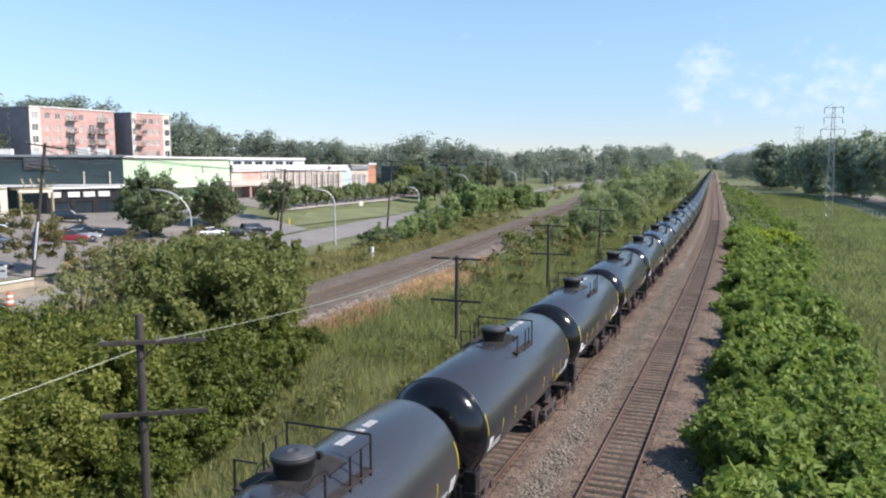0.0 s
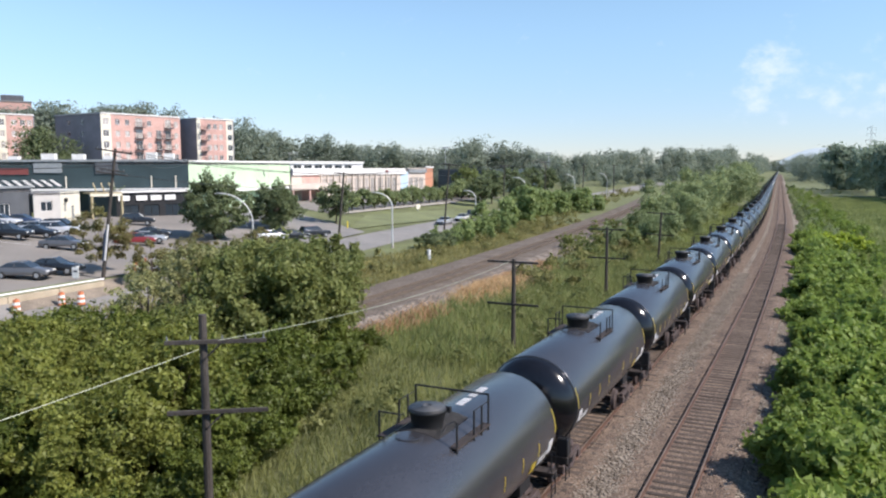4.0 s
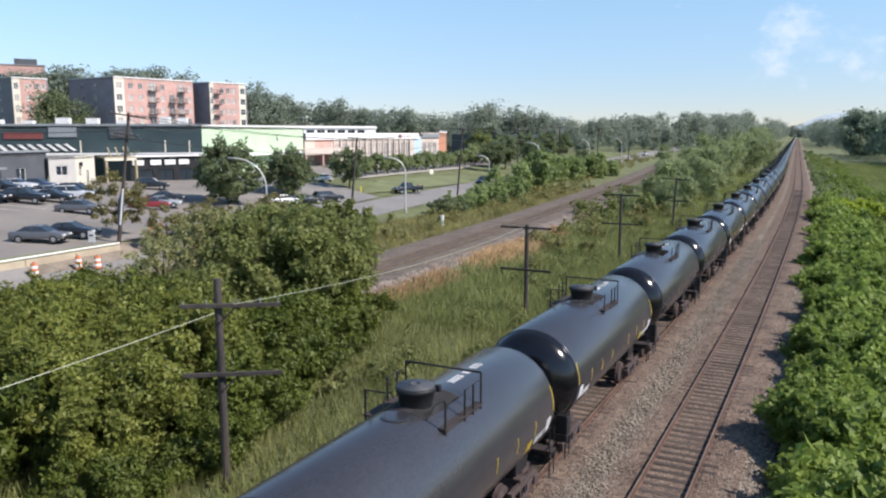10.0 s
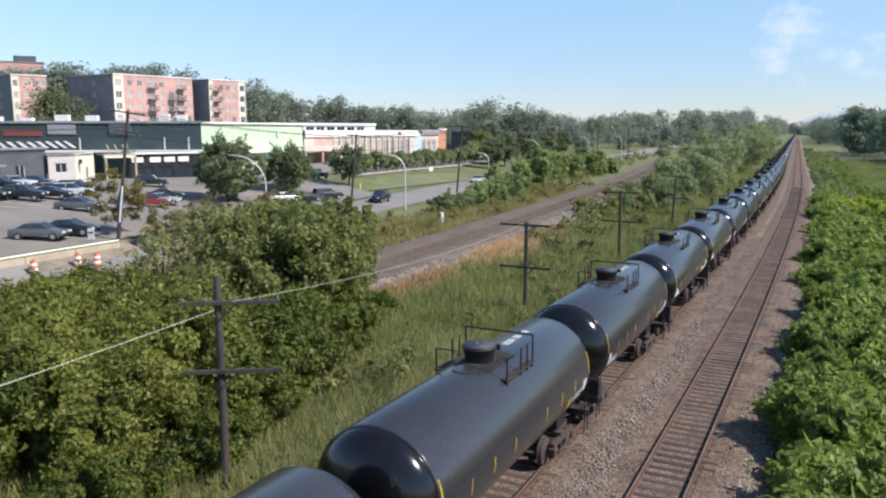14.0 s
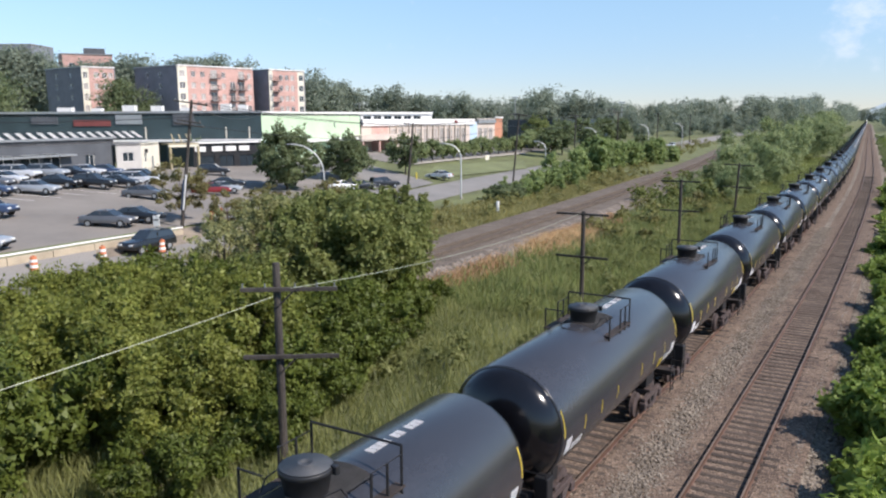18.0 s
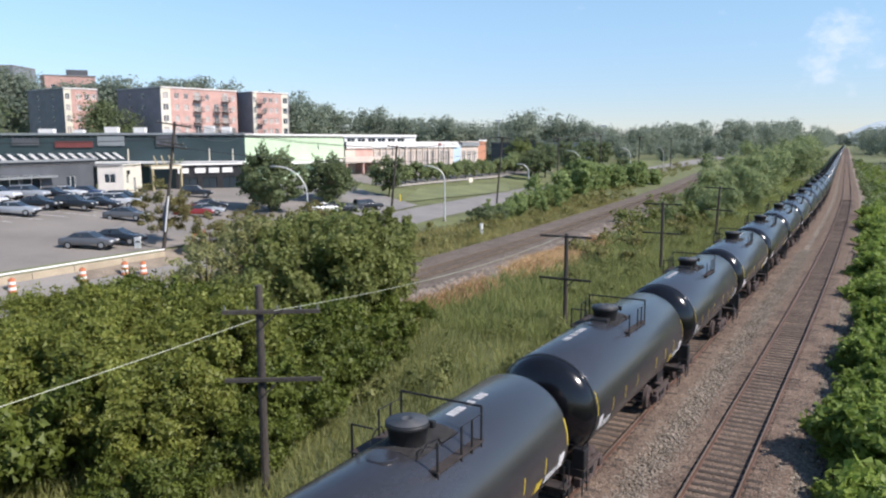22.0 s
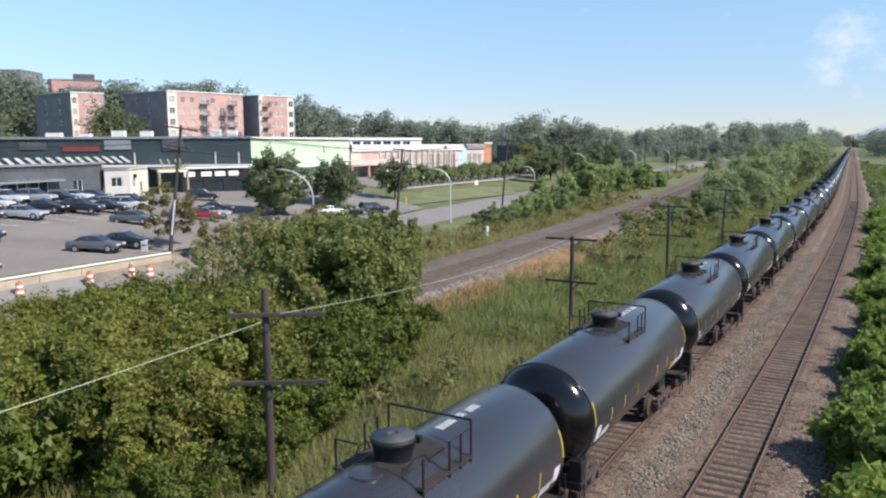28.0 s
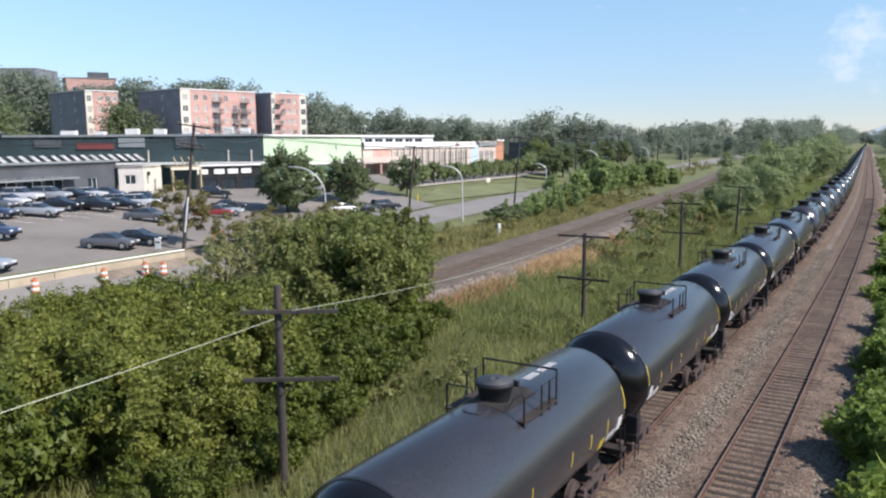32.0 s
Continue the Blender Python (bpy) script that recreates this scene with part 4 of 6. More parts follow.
VERGE = [(-49.5, 104, 1.0), (-51.0, 112, 1.8), (-53, 122, 2.6), (-55, 136, 5.2), (-57, 152, 8.0), (-58.5, 170, 7.4), (-58, 186, 6.6), (-56, 200, 5.0), (-55, 212, 3.2)]
woods("verge_shrubs", tree_line(rw, VERGE, 80, 1.4, 0.5), 0.8, 60, 16, 37, "bright green shrubs between road and branch line", L_VERGE)
woods("lot_shrubs", [(-50 + rw.normal() * 2, y, rw.uniform(2.2, 4.2), rw.uniform(1.2, 2.0)) for y in np.linspace(50, 74, 20)], 0.9, 46, 14, 38, "mixed green shrubs below the road", L_TREE)


def blades(name, rng, places, h0, h1, wide, material, label, lean=0.35):
    """Upright blades of grass at the places (x, y, z)."""
    n = len(places)
    a = rng.uniform(0, 6.283, n)
    w = np.stack([np.cos(a), np.sin(a), np.zeros(n)], 1) * (wide * rng.uniform(0.6, 1.4, (n, 1)))
    t = rng.normal(size=(n, 3)) * lean
    t[:, 2] = 1
    t *= rng.uniform(h0, h1, (n, 1))
    v = np.stack([places - w, places + w, places + t * 0.6 + w * 0.8, places + t - w * 0.15], 1).reshape(-1, 3)
    return tagged(mesh_np(name, v, np.arange(4 * n).reshape(-1, 4), material), label, "grass", kind="stuff")


def field(rng, n, x0, x1, y0, y1, power=1.6, along=True):
    """Places on the land, denser towards the near end."""
    y = y0 + (y1 - y0) * rng.uniform(0, 1, n) ** power
    x = rng.uniform(x0, x1, n) + (np.array([bend(float(s))[0] for s in y]) if along else 0)
    z = np.array([height(float(a), float(b)) for a, b in zip(x, y)])
    return np.stack([x, y, z - 0.03], 1)


L_WEED = leaf_mat("weed_leaves", (0.12, 0.15, 0.05), (0.36, 0.37, 0.14), 0.5, patch=0.4)
L_SCRUB = leaf_mat("scrub_leaves", (0.19, 0.17, 0.070), (0.40, 0.41, 0.155), 0.5, patch=0.15)
woods("line_scrub", [(rw.uniform(-29, -19) - 0.03 * (y - 80), y, rw.uniform(0.7, 1.7), rw.uniform(0.7, 1.5)) for y in np.linspace(70, 150, 90)], 1.5, 24, 12, 42, "brown and green scrub between the two lines", L_SCRUB)
woods("track_weeds", [(bend(float(y))[0] + rw.uniform(-22, -13), y, rw.uniform(0.5, 1.3), rw.uniform(0.6, 1.4)) for y in np.linspace(24, 110, 110)], 1.2, 26, 14, 45, "green and brown weeds in the tall grass", L_WEED)
woods("trackside_scrub", [(bend(float(y))[0] + rw.uniform(-1.2, 4), y, rw.uniform(0.8, 2.0), rw.uniform(0.8, 1.6)) for y in np.concatenate([np.linspace(100, 240, 90), np.linspace(240, 520, 80)])], 1.5, 24, 12, 46, "dense green scrub at the edge of the ballast", L_LINE)
woods("road_scrub", [(rw.uniform(-1, 1) * 5 - 0.165 * (y - 100) * 0.62 - 49, y, rw.uniform(0.6, 1.6), rw.uniform(0.8, 1.6)) for y in np.linspace(120, 330, 150)], 1.6, 22, 10, 47, "brown-green scrub between road and branch line", L_SCRUB)
woods("verge_scrub", [(rw.uniform(-50, -41) - 0.03 * (y - 60), y, rw.uniform(0.6, 1.5), rw.uniform(0.7, 1.4)) for y in np.linspace(48, 160, 90)], 1.5, 24, 12, 43, "yellow-brown scrub on the verge of the branch line", L_SCRUB)
rg = np.random.default_rng(41)
blades("reed_bed", rg, field(rg, 48000, -25.5, -12.3, 6, 120), 0.35, 1.1, 0.022, L_GRASS, "tall grey-green reeds and grass between the lines")
blades("grass_tufts", rg, field(rg, 26000, -28, -12.3, 40, 240, 1.3), 0.4, 1.0, 0.05, L_MEADOW, "green grass tufts between the lines")
pd = field(rg, 15000, -29.4, -25.6, 38, 88, 1.0, False)
pd[:, 0] += -(pd[:, 1] - 45) * 0.02
pd = pd[np.sin(pd[:, 1] * 0.62 + pd[:, 0] * 0.9) + np.sin(pd[:, 1] * 0.27 + 1.0) + rg.normal(size=len(pd)) * 0.35 > -0.25]
blades("dry_grass", rg, pd, 0.3, 0.8, 0.045, L_DRY, "dry orange-brown grass along the branch ballast", 0.6)
ps = rg.normal(size=(5000, 3)) * np.array((1.3, 3.4, 0)) + np.array((-27.6, 66.0, -0.92))
blades("straw_clump", rg, ps, 0.4, 1.0, 0.05, leaf_mat("straw_blades", (0.45, 0.30, 0.15), (0.78, 0.58, 0.33)), "straw-coloured dead grass by the branch ballast", 0.6)
blades("verge_grass", rg, field(rg, 26000, -51, -39.2, 30, 150, 1.2, False), 0.3, 0.8, 0.04, leaf_mat("verge_blades", (0.19, 0.17, 0.065), (0.42, 0.39, 0.15), 0.5), "yellowing grass verge beside the branch line", 0.5)
blades("meadow_grass", rg, field(rg, 90000, 2.0, 30, 26, 330, 1.5), 0.35, 0.85, 0.07, L_MEADOW, "green meadow grass beyond the bushes", 0.5)
woods("meadow_scrub", [(bend(float(y))[0] + rw.uniform(0, 9), y, rw.uniform(0.9, 2.0), rw.uniform(0.8, 1.6)) for y in np.concatenate([np.linspace(60, 190, 60), np.linspace(190, 420, 70), np.linspace(95, 260, 90)])], 1.4, 24, 10, 39, "low green scrub in the meadow", L_BUSH)
woods("dry_meadow_scrub", [(bend(float(y))[0] + rw.uniform(6, 24), y, rw.uniform(0.5, 1.0), rw.uniform(0.8, 1.8)) for y in np.concatenate([np.linspace(60, 190, 50), np.linspace(190, 460, 70)])], 1.6, 22, 10, 44, "pale green weeds in the meadow", L_MEADOW)


# ---- telegraph poles along the line ----
def telegraph_pole(x, y, top, arms, lean=0.0, insulators=True, turn=0.0):
    ob = empty("telegraph_pole", pose(x, y, 0, 0, lean, turn), "old dark wooden telegraph pole with two crossarms", "pole", "telegraph poles")
    part("post", a_rod((0, 0, -1.1), (0, 0, top), 0.145, 0.12, 10), M_POLE, ob)
    for z in arms:
        x0, x1 = (-1.13, 1.93) if insulators else (-1.7, 1.7)
        part("crossarm", a_box(x0, x1, -0.24, -0.13, z - 0.065, z + 0.065, bevel=0.01), M_POLE, ob)
        part("arm_brace", a_rod((0.05, -0.15, z - 0.55), (0.55, -0.18, z - 0.06), 0.03, seg=5), M_POLE, ob)
        if insulators and z > 4:
            for k in (-1.05, -0.35, 0.6, 1.3, 1.85):
                part("insulator", a_rod((k, -0.185, z + 0.06), (k, -0.185, z + 0.20), 0.035, 0.022, 8), M_INSUL, ob)
    return ob


POLES = [(-17.0, 17.6, 6.15, (5.32, 3.10)), (-17.0, 44.5, 5.0, (4.82, 2.15)), (-17.0, 67.9, 5.35, (5.18, 2.6)), (-17.3, 94.5, 5.4, (5.2, 2.6))]
for k, (x, y, top, arms) in enumerate(POLES):
    telegraph_pole(x, y, top, arms, 0.0 if k < 3 else 2.5, k == 0, 34.0 if k == 0 else 0.0)


def wire(name, a, b, sag, r, label, n=24):
    a, b = Vector(a), Vector(b)
    bm = tube([a.lerp(b, k / n) - Vector((0, 0, 4 * sag * (k / n) * (1 - k / n))) for k in range(n + 1)], r)
    return tagged(obj_from(name, bm, M_WIRE), label, "wire", "line wires")


wire("line_wire", (-16.2, 17.4, 5.45), (-17.2, 44.3, 4.85), 0.42, 0.012, "pale bare wire strung between telegraph poles")
wire("line_wire", (-16.95, 17.35, 5.1), (-17.4, -12.0, 4.6), 0.35, 0.013, "pale bare wire strung between telegraph poles")


# ---- buildings ----
def facade(ob, a, b, z0, z1, material, wins=(), glass=M_GLASS, frame_mat=M_WHITE, name="wall", thick=0.3, label=""):
    """A wall from a to b (its outside lies to the right of that way) with real openings; wins: (along0, along1, z0, z1) from a and z0."""
    a, b = Vector((*a, z0)), Vector((*b, z0))
    u = (b - a)
    length = u.length
    u.normalize()
    out = Vector((u.y, -u.x, 0))
    hgt = z1 - z0
    us = sorted({0.0, length, *[w[0] for w in wins], *[w[1] for w in wins]})
    vs = sorted({0.0, hgt, *[w[2] for w in wins], *[w[3] for w in wins]})

    def at(p, q, d=0.0):
        return a + u * p + Vector((0, 0, q)) - out * d

    bm = bmesh.new()

    def quad(*pts):
        bm.faces.new([bm.verts.new(p) for p in pts])

    for v0, v1 in zip(vs, vs[1:]):
        run = None
        for u0, u1 in zip(us, us[1:]):
            solid = not any(w[0] <= (u0 + u1) / 2 <= w[1] and w[2] <= (v0 + v1) / 2 <= w[3] for w in wins)
            if solid:
                run = (run[0], u1) if run else (u0, u1)
            if run and (not solid or u1 == us[-1]):
                quad(at(run[0], v0), at(run[1], v0), at(run[1], v1), at(run[0], v1))
                run = None
    quad(at(0, hgt), at(length, hgt), at(length, hgt, thick), at(0, hgt, thick))
    quad(at(0, 0), at(0, hgt), at(0, hgt, thick), at(0, 0, thick))
    quad(at(length, 0), at(length, hgt), at(length, hgt, thick), at(length, 0, thick))
    for w in wins:
        p, q, r, s = w[:4]
        d = 0.16
        quad(at(p, r), at(q, r), at(q, r, d), at(p, r, d))
        quad(at(p, s), at(q, s), at(q, s, d), at(p, s, d))
        quad(at(p, r), at(p, s), at(p, s, d), at(p, r, d))
        quad(at(q, r), at(q, s), at(q, s, d), at(q, r, d))
    bmesh.ops.recalc_face_normals(bm, faces=bm.faces)
    part(name, bm, material, ob, label)
    for w in wins:
        p, q, r, s = w[:4]
        bm = bmesh.new()
        bm.faces.new([bm.verts.new(at(*c, 0.14)) for c in ((p, r), (q, r), (q, s), (p, s))])
        win = part("window", bm, glass[int(7 * p + 3 * r) % len(glass)] if isinstance(glass, tuple) else glass, ob)
        bm = bmesh.new()
        f = 0.07
        for (p0, q0, r0, s0) in ((p, q, r, r + f), (p, q, s - f, s), (p, p + f, r, s), (q - f, q, r, s), ((p + q) / 2 - f / 2, (p + q) / 2 + f / 2, r, s)):
            vv = [bm.verts.new(at(*c, dd)) for dd in (0.09, 0.13) for c in ((p0, r0), (q0, r0), (q0, s0), (p0, s0))]
            for k in range(4):
                bm.faces.new((vv[k], vv[(k + 1) % 4], vv[4 + (k + 1) % 4], vv[4 + k]))
            bm.faces.new(vv[:4])
        part("frame", bm, frame_mat, win)


def slab(ob, corners, z0, z1, material, name="roof", label=""):
    bm = bmesh.new()
    lo = [bm.verts.new((x, y, z0)) for x, y in corners]
    hi = [bm.verts.new((x, y, z1)) for x, y in corners]
    bm.faces.new(hi)
    bm.faces.new(lo[::-1])
    for k in range(len(lo)):
        j = (k + 1) % len(lo)
        bm.faces.new((lo[k], lo[j], hi[j], hi[k]))
    bmesh.ops.recalc_face_normals(bm, faces=bm.faces)
    return part(name, bm, material, ob, label)


def strip(ob, a, b, out, z0, z1, material, name, label=""):
    """A band along a wall from a to b, standing out from it."""
    a, b = Vector(a), Vector(b)
    u = (b - a).normalized()
    n = Vector((u.y, -u.x))
    return slab(ob, [tuple(a + n * 0.01), tuple(b + n * 0.01), tuple(b + n * out), tuple(a + n * out)], z0, z1, material, name, label)


def lerp2(a, b, t):
    return (a[0] + (b[0] - a[0]) * t, a[1] + (b[1] - a[1]) * t)


def balcony(ob, a, b, u0, u1, z):
    """A balcony slab with a dark railing on the wall from a to b."""
    length = math.dist(a, b)
    p, q = lerp2(a, b, u0 / length), lerp2(a, b, u1 / length)
    d = Vector((q[0] - p[0], q[1] - p[1])).normalized()
    n = Vector((d.y, -d.x))
    bal = slab(ob, [tuple(Vector(p) + n * 0.02), tuple(Vector(q) + n * 0.02), tuple(Vector(q) + n * 1.3), tuple(Vector(p) + n * 1.3)], z - 0.14, z, M_GREYWALL, "balcony", "concrete balcony")
    o0, o1 = Vector(p) + n * 1.25, Vector(q) + n * 1.25
    w0, w1 = Vector(p) + n * 0.05, Vector(q) + n * 0.05
    pts = [(*w0, z + 1.0), (*w0, z + 0.05), (*o0, z + 0.05)]
    for k in range(9):
        c, low = o0.lerp(o1, k / 8), k % 2
        pts += [(*c, z + 0.06 + 0.94 * low), (*c, z + 1.0 - 0.94 * low)]
    pts += [(*o1, z + 0.05), (*w1, z + 0.05), (*w1, z + 1.0), (*o1, z + 1.0), (*o0, z + 1.0), (*w0, z + 1.0)]
    bm = tube(pts, 0.035, 4)
    part("railing", bm, M_IRON, bal, "dark metal railing")


def flats(front_a, front_b, back_b, back_a, z0, z1, cream, cols, balconies, label, side_cols=(), cream_end=None):
    """A block of flats: sunlit front a-b, side wall back_a-front_a, far side and back in a brick colour darkened for
    shade, and roof.
    """
    ob = empty("apartment_building", Matrix(), label, "apartment building", "flats on the hill")
    length = math.dist(front_a, front_b)
    rows = [z1 - 2.95 - 2.8 * k for k in range(int((z1 - z0 - 3.0) / 2.8) + 1)]
    first = cream
    last = length - (cream_end or 0.0)
    pa, pb = lerp2(front_a, front_b, first / length), lerp2(front_a, front_b, last / length)
    wins = [(c - first - 0.6, c - first + 0.6, r - z0 + 0.2, r - z0 + 1.6) for c in cols for r in rows]
    wins += [(u0 - first + 0.25, u1 - first - 0.25, r - z0 - 0.04, r - z0 + 2.05) for u0, u1, row, step in balconies if u0 >= first for r in rows[row::step]]
    facade(ob, pa, pb, z0, z1, M_BRICK, wins, (M_CURTAIN, M_CURTAIN, M_DIM), label="pink brick front")
    if first:
        facade(ob, front_a, pa, z0, z1, M_CREAM, [(first * 0.2, first * 0.8, r - z0 + 0.1, r - z0 + 1.7) for r in rows], (M_DIM, M_CURTAIN), label="cream panelled corner")
    if cream_end:
        facade(ob, pb, front_b, z0, z1, M_CREAM, [(cream_end * 0.2, cream_end * 0.8, r - z0 + 0.1, r - z0 + 1.7) for r in rows], label="cream panelled corner")
    side = math.dist(back_a, front_a)
    facade(ob, back_a, front_a, z0, z1, M_BRICK_SHADE, [(side * c - 0.6, side * c + 0.6, r - z0 + 0.2, r - z0 + 1.5) for c in side_cols for r in rows], label="brick side wall, shade painted into its grey")
    facade(ob, front_b, back_b, z0, z1, M_BRICK_SHADE)
    facade(ob, back_b, back_a, z0, z1, M_BRICK_SHADE)
    slab(ob, [front_a, front_b, back_b, back_a], z1 - 0.4, z1 - 0.1, M_ROOF, "roof")
    strip(ob, front_a, front_b, 0.14, z1 - 0.16, z1 + 0.12, M_WHITE, "coping", "white metal coping")
    strip(ob, back_a, front_a, 0.14, z1 - 0.16, z1 + 0.12, M_STEEL, "coping")
    for (u0, u1, first_row, step) in balconies:
        for r in rows[first_row::step]:
            balcony(ob, front_a, front_b, u0, u1, r - 0.05)
    return ob


flats((-157, 131.1), (-152.8, 152.6), (-171, 156.5), (-175.2, 132.5), 2.5, 24.5, 2.6, (4.3, 6.9, 12.9, 20.7),
      ((8.9, 11.3, 0, 1), (14.6, 16.6, 1, 1), (17.2, 19.4, 0, 1)), "six-storey pink brick block of flats with balconies", (0.3, 0.6))
flats((-149.1, 154.8), (-146.3, 165.9), (-164, 170), (-167, 157.5), 2.5, 24.3, 1.2, (3.8, 5.6, 7.4),
      ((1.1, 3.0, 0, 1),), "pink brick block of flats with a cream corner", (), 2.4)
flats((-181.9, 121.8), (-179.5, 129.8), (-197, 134), (-200.1, 123.5), 2.5, 24.6, 1.8, (3.6, 5.6, 7.2), (), "older pink brick flats half hidden by trees", (0.3, 0.7))
house = empty("hill_house", Matrix(), "brick house with flat roofs on the wooded hill", "house")
facade(house, (-266, 171), (-256, 184.5), 20, 35.0, M_BRICK, [(2, 4, 10.5, 12), (7, 9, 10.5, 12), (12, 14, 10.5, 12)])
facade(house, (-270, 172), (-266, 171), 20, 35.4, M_BRICK)
slab(house, [(-266.2, 170.6), (-255.6, 184.5), (-266, 190), (-274, 176)], 35.0, 35.4, M_ROOF)
slab(house, [(-262, 177), (-258, 183), (-262, 185), (-265, 179)], 35.4, 37.4, M_GREYWALL, "roof_room")
hillblock = empty("hill_block", Matrix(), "blue-grey flat-roofed block above the trees on the hill", "building")
facade(hillblock, (-312, 164), (-293, 176), 11, 40.2, M_CONCRETE_B, [(2 + 3.6 * k, 4 + 3.6 * k, 25.8, 27.4) for k in range(5)], M_DIM)
facade(hillblock, (-293, 176), (-301, 190), 11, 40.2, M_CONCRETE_B)
slab(hillblock, [(-312, 164), (-293, 176), (-301, 190), (-319, 178)], 39.9, 40.6, M_ROOF)


def shopping_centre():
    ob = empty("shopping_centre", Matrix(), "long shopping hall, dark cladding and a pale green end wall", "shopping centre")
    c, l, r = (-104, 105.5), (-143, 78.6), (-109.5, 142.6)
    facade(ob, c, r, 2.0, 12.2, M_GREEN, label="pale green clad wall")
    # joints between the sheets of the green wall
    for k in range(1, 8):
        p = lerp2(c, r, k / 8)
        strip(ob, p, lerp2(c, r, k / 8 + 0.0012), 0.03, 6.5, 12.0, M_CREAM, "joint")
    facade(ob, l, c, 2.0, 12.5, M_DARKCLAD, [(6, 10, 2.6, 4.6), (30, 33, 2.6, 4.6), (40, 43, 2.6, 4.6)], label="dark clad wall")
    facade(ob, (-170, 60), l, 2.0, 13.2, M_DARKCLAD)
    strip(ob, l, c, 0.25, 12.15, 12.55, M_STEEL, "coping", "pale metal roof edge")
    strip(ob, (-170, 60), l, 0.25, 12.9, 13.3, M_STEEL, "coping")
    strip(ob, c, r, 0.2, 12.1, 12.4, M_WHITE, "coping", "white roof edge")
    slab(ob, [c, r, (-150, 150), (-175, 100), (-170, 60), l], 11.6, 12.0, M_ROOF)
    for k, (t, w, z0, z1, m, nm) in enumerate(((0.28, 0.14, 9.9, 11.0, M_RED, "red_sign"), (0.44, 0.10, 10.2, 11.9, M_STEEL, "panel"), (0.66, 0.08, 10.0, 12.0, M_GREYWALL, "panel"), (0.12, 0.10, 10.3, 11.6, M_GREYWALL, "panel"))):
        strip(ob, lerp2(l, c, t), lerp2(l, c, t + w), 0.22, z0, z1, m, nm)
    for t in (0.55, 0.72, 0.86, 0.95):
        strip(ob, lerp2(l, c, t), lerp2(l, c, t + 0.004), 0.15, 7.4, 9.6, M_CREAM, "downpipe")
    for u, w, z0, z1 in ((0.690, 0.012, 9.5, 10.0), (0.694, 0.005, 9.9, 10.6), (0.700, 0.008, 9.1, 9.6)):
        strip(ob, lerp2(c, r, u), lerp2(c, r, u + w), 0.05, z0, z1, M_GREYWALL, "logo", "small dark emblem")
    bm = a_rod((-126.6, 165, 12.5), (-126.6, 165, 15.2), 0.06, seg=6)
    rod(bm, (-128.2, 164.2, 15.0), (-125.0, 165.8, 15.0), 0.05, seg=6)
    part("aerial", bm, M_STEEL, ob, "grey roof aerial")
    strip(ob, l, c, 3.5, 7.0, 7.35, M_WHITE, "canopy", "pale flat canopy")
    strip(ob, c, r, 2.2, 6.4, 6.9, M_WHITE, "canopy", "white canopy edge")
    for (x, y, s, h) in ((-128, 93.5, 1.9, 1.5), (-123.5, 96.4, 1.7, 1.4), (-118.5, 99, 1.5, 1.0), (-112.5, 103.5, 1.5, 1.7), (-110, 105.5, 1.4, 1.5), (-140, 88, 2.2, 1.2), (-133, 90.5, 1.4, 1.0)):
        slab(ob, [(x, y), (x + s, y + s * 0.7), (x + s - 1.0, y + s * 0.7 + 1.4), (x - 1.0, y + 1.4)], 12.0, 12.2 + h, M_WHITE, "roof_unit", "pale metal roof unit")
    return ob


shopping_centre()


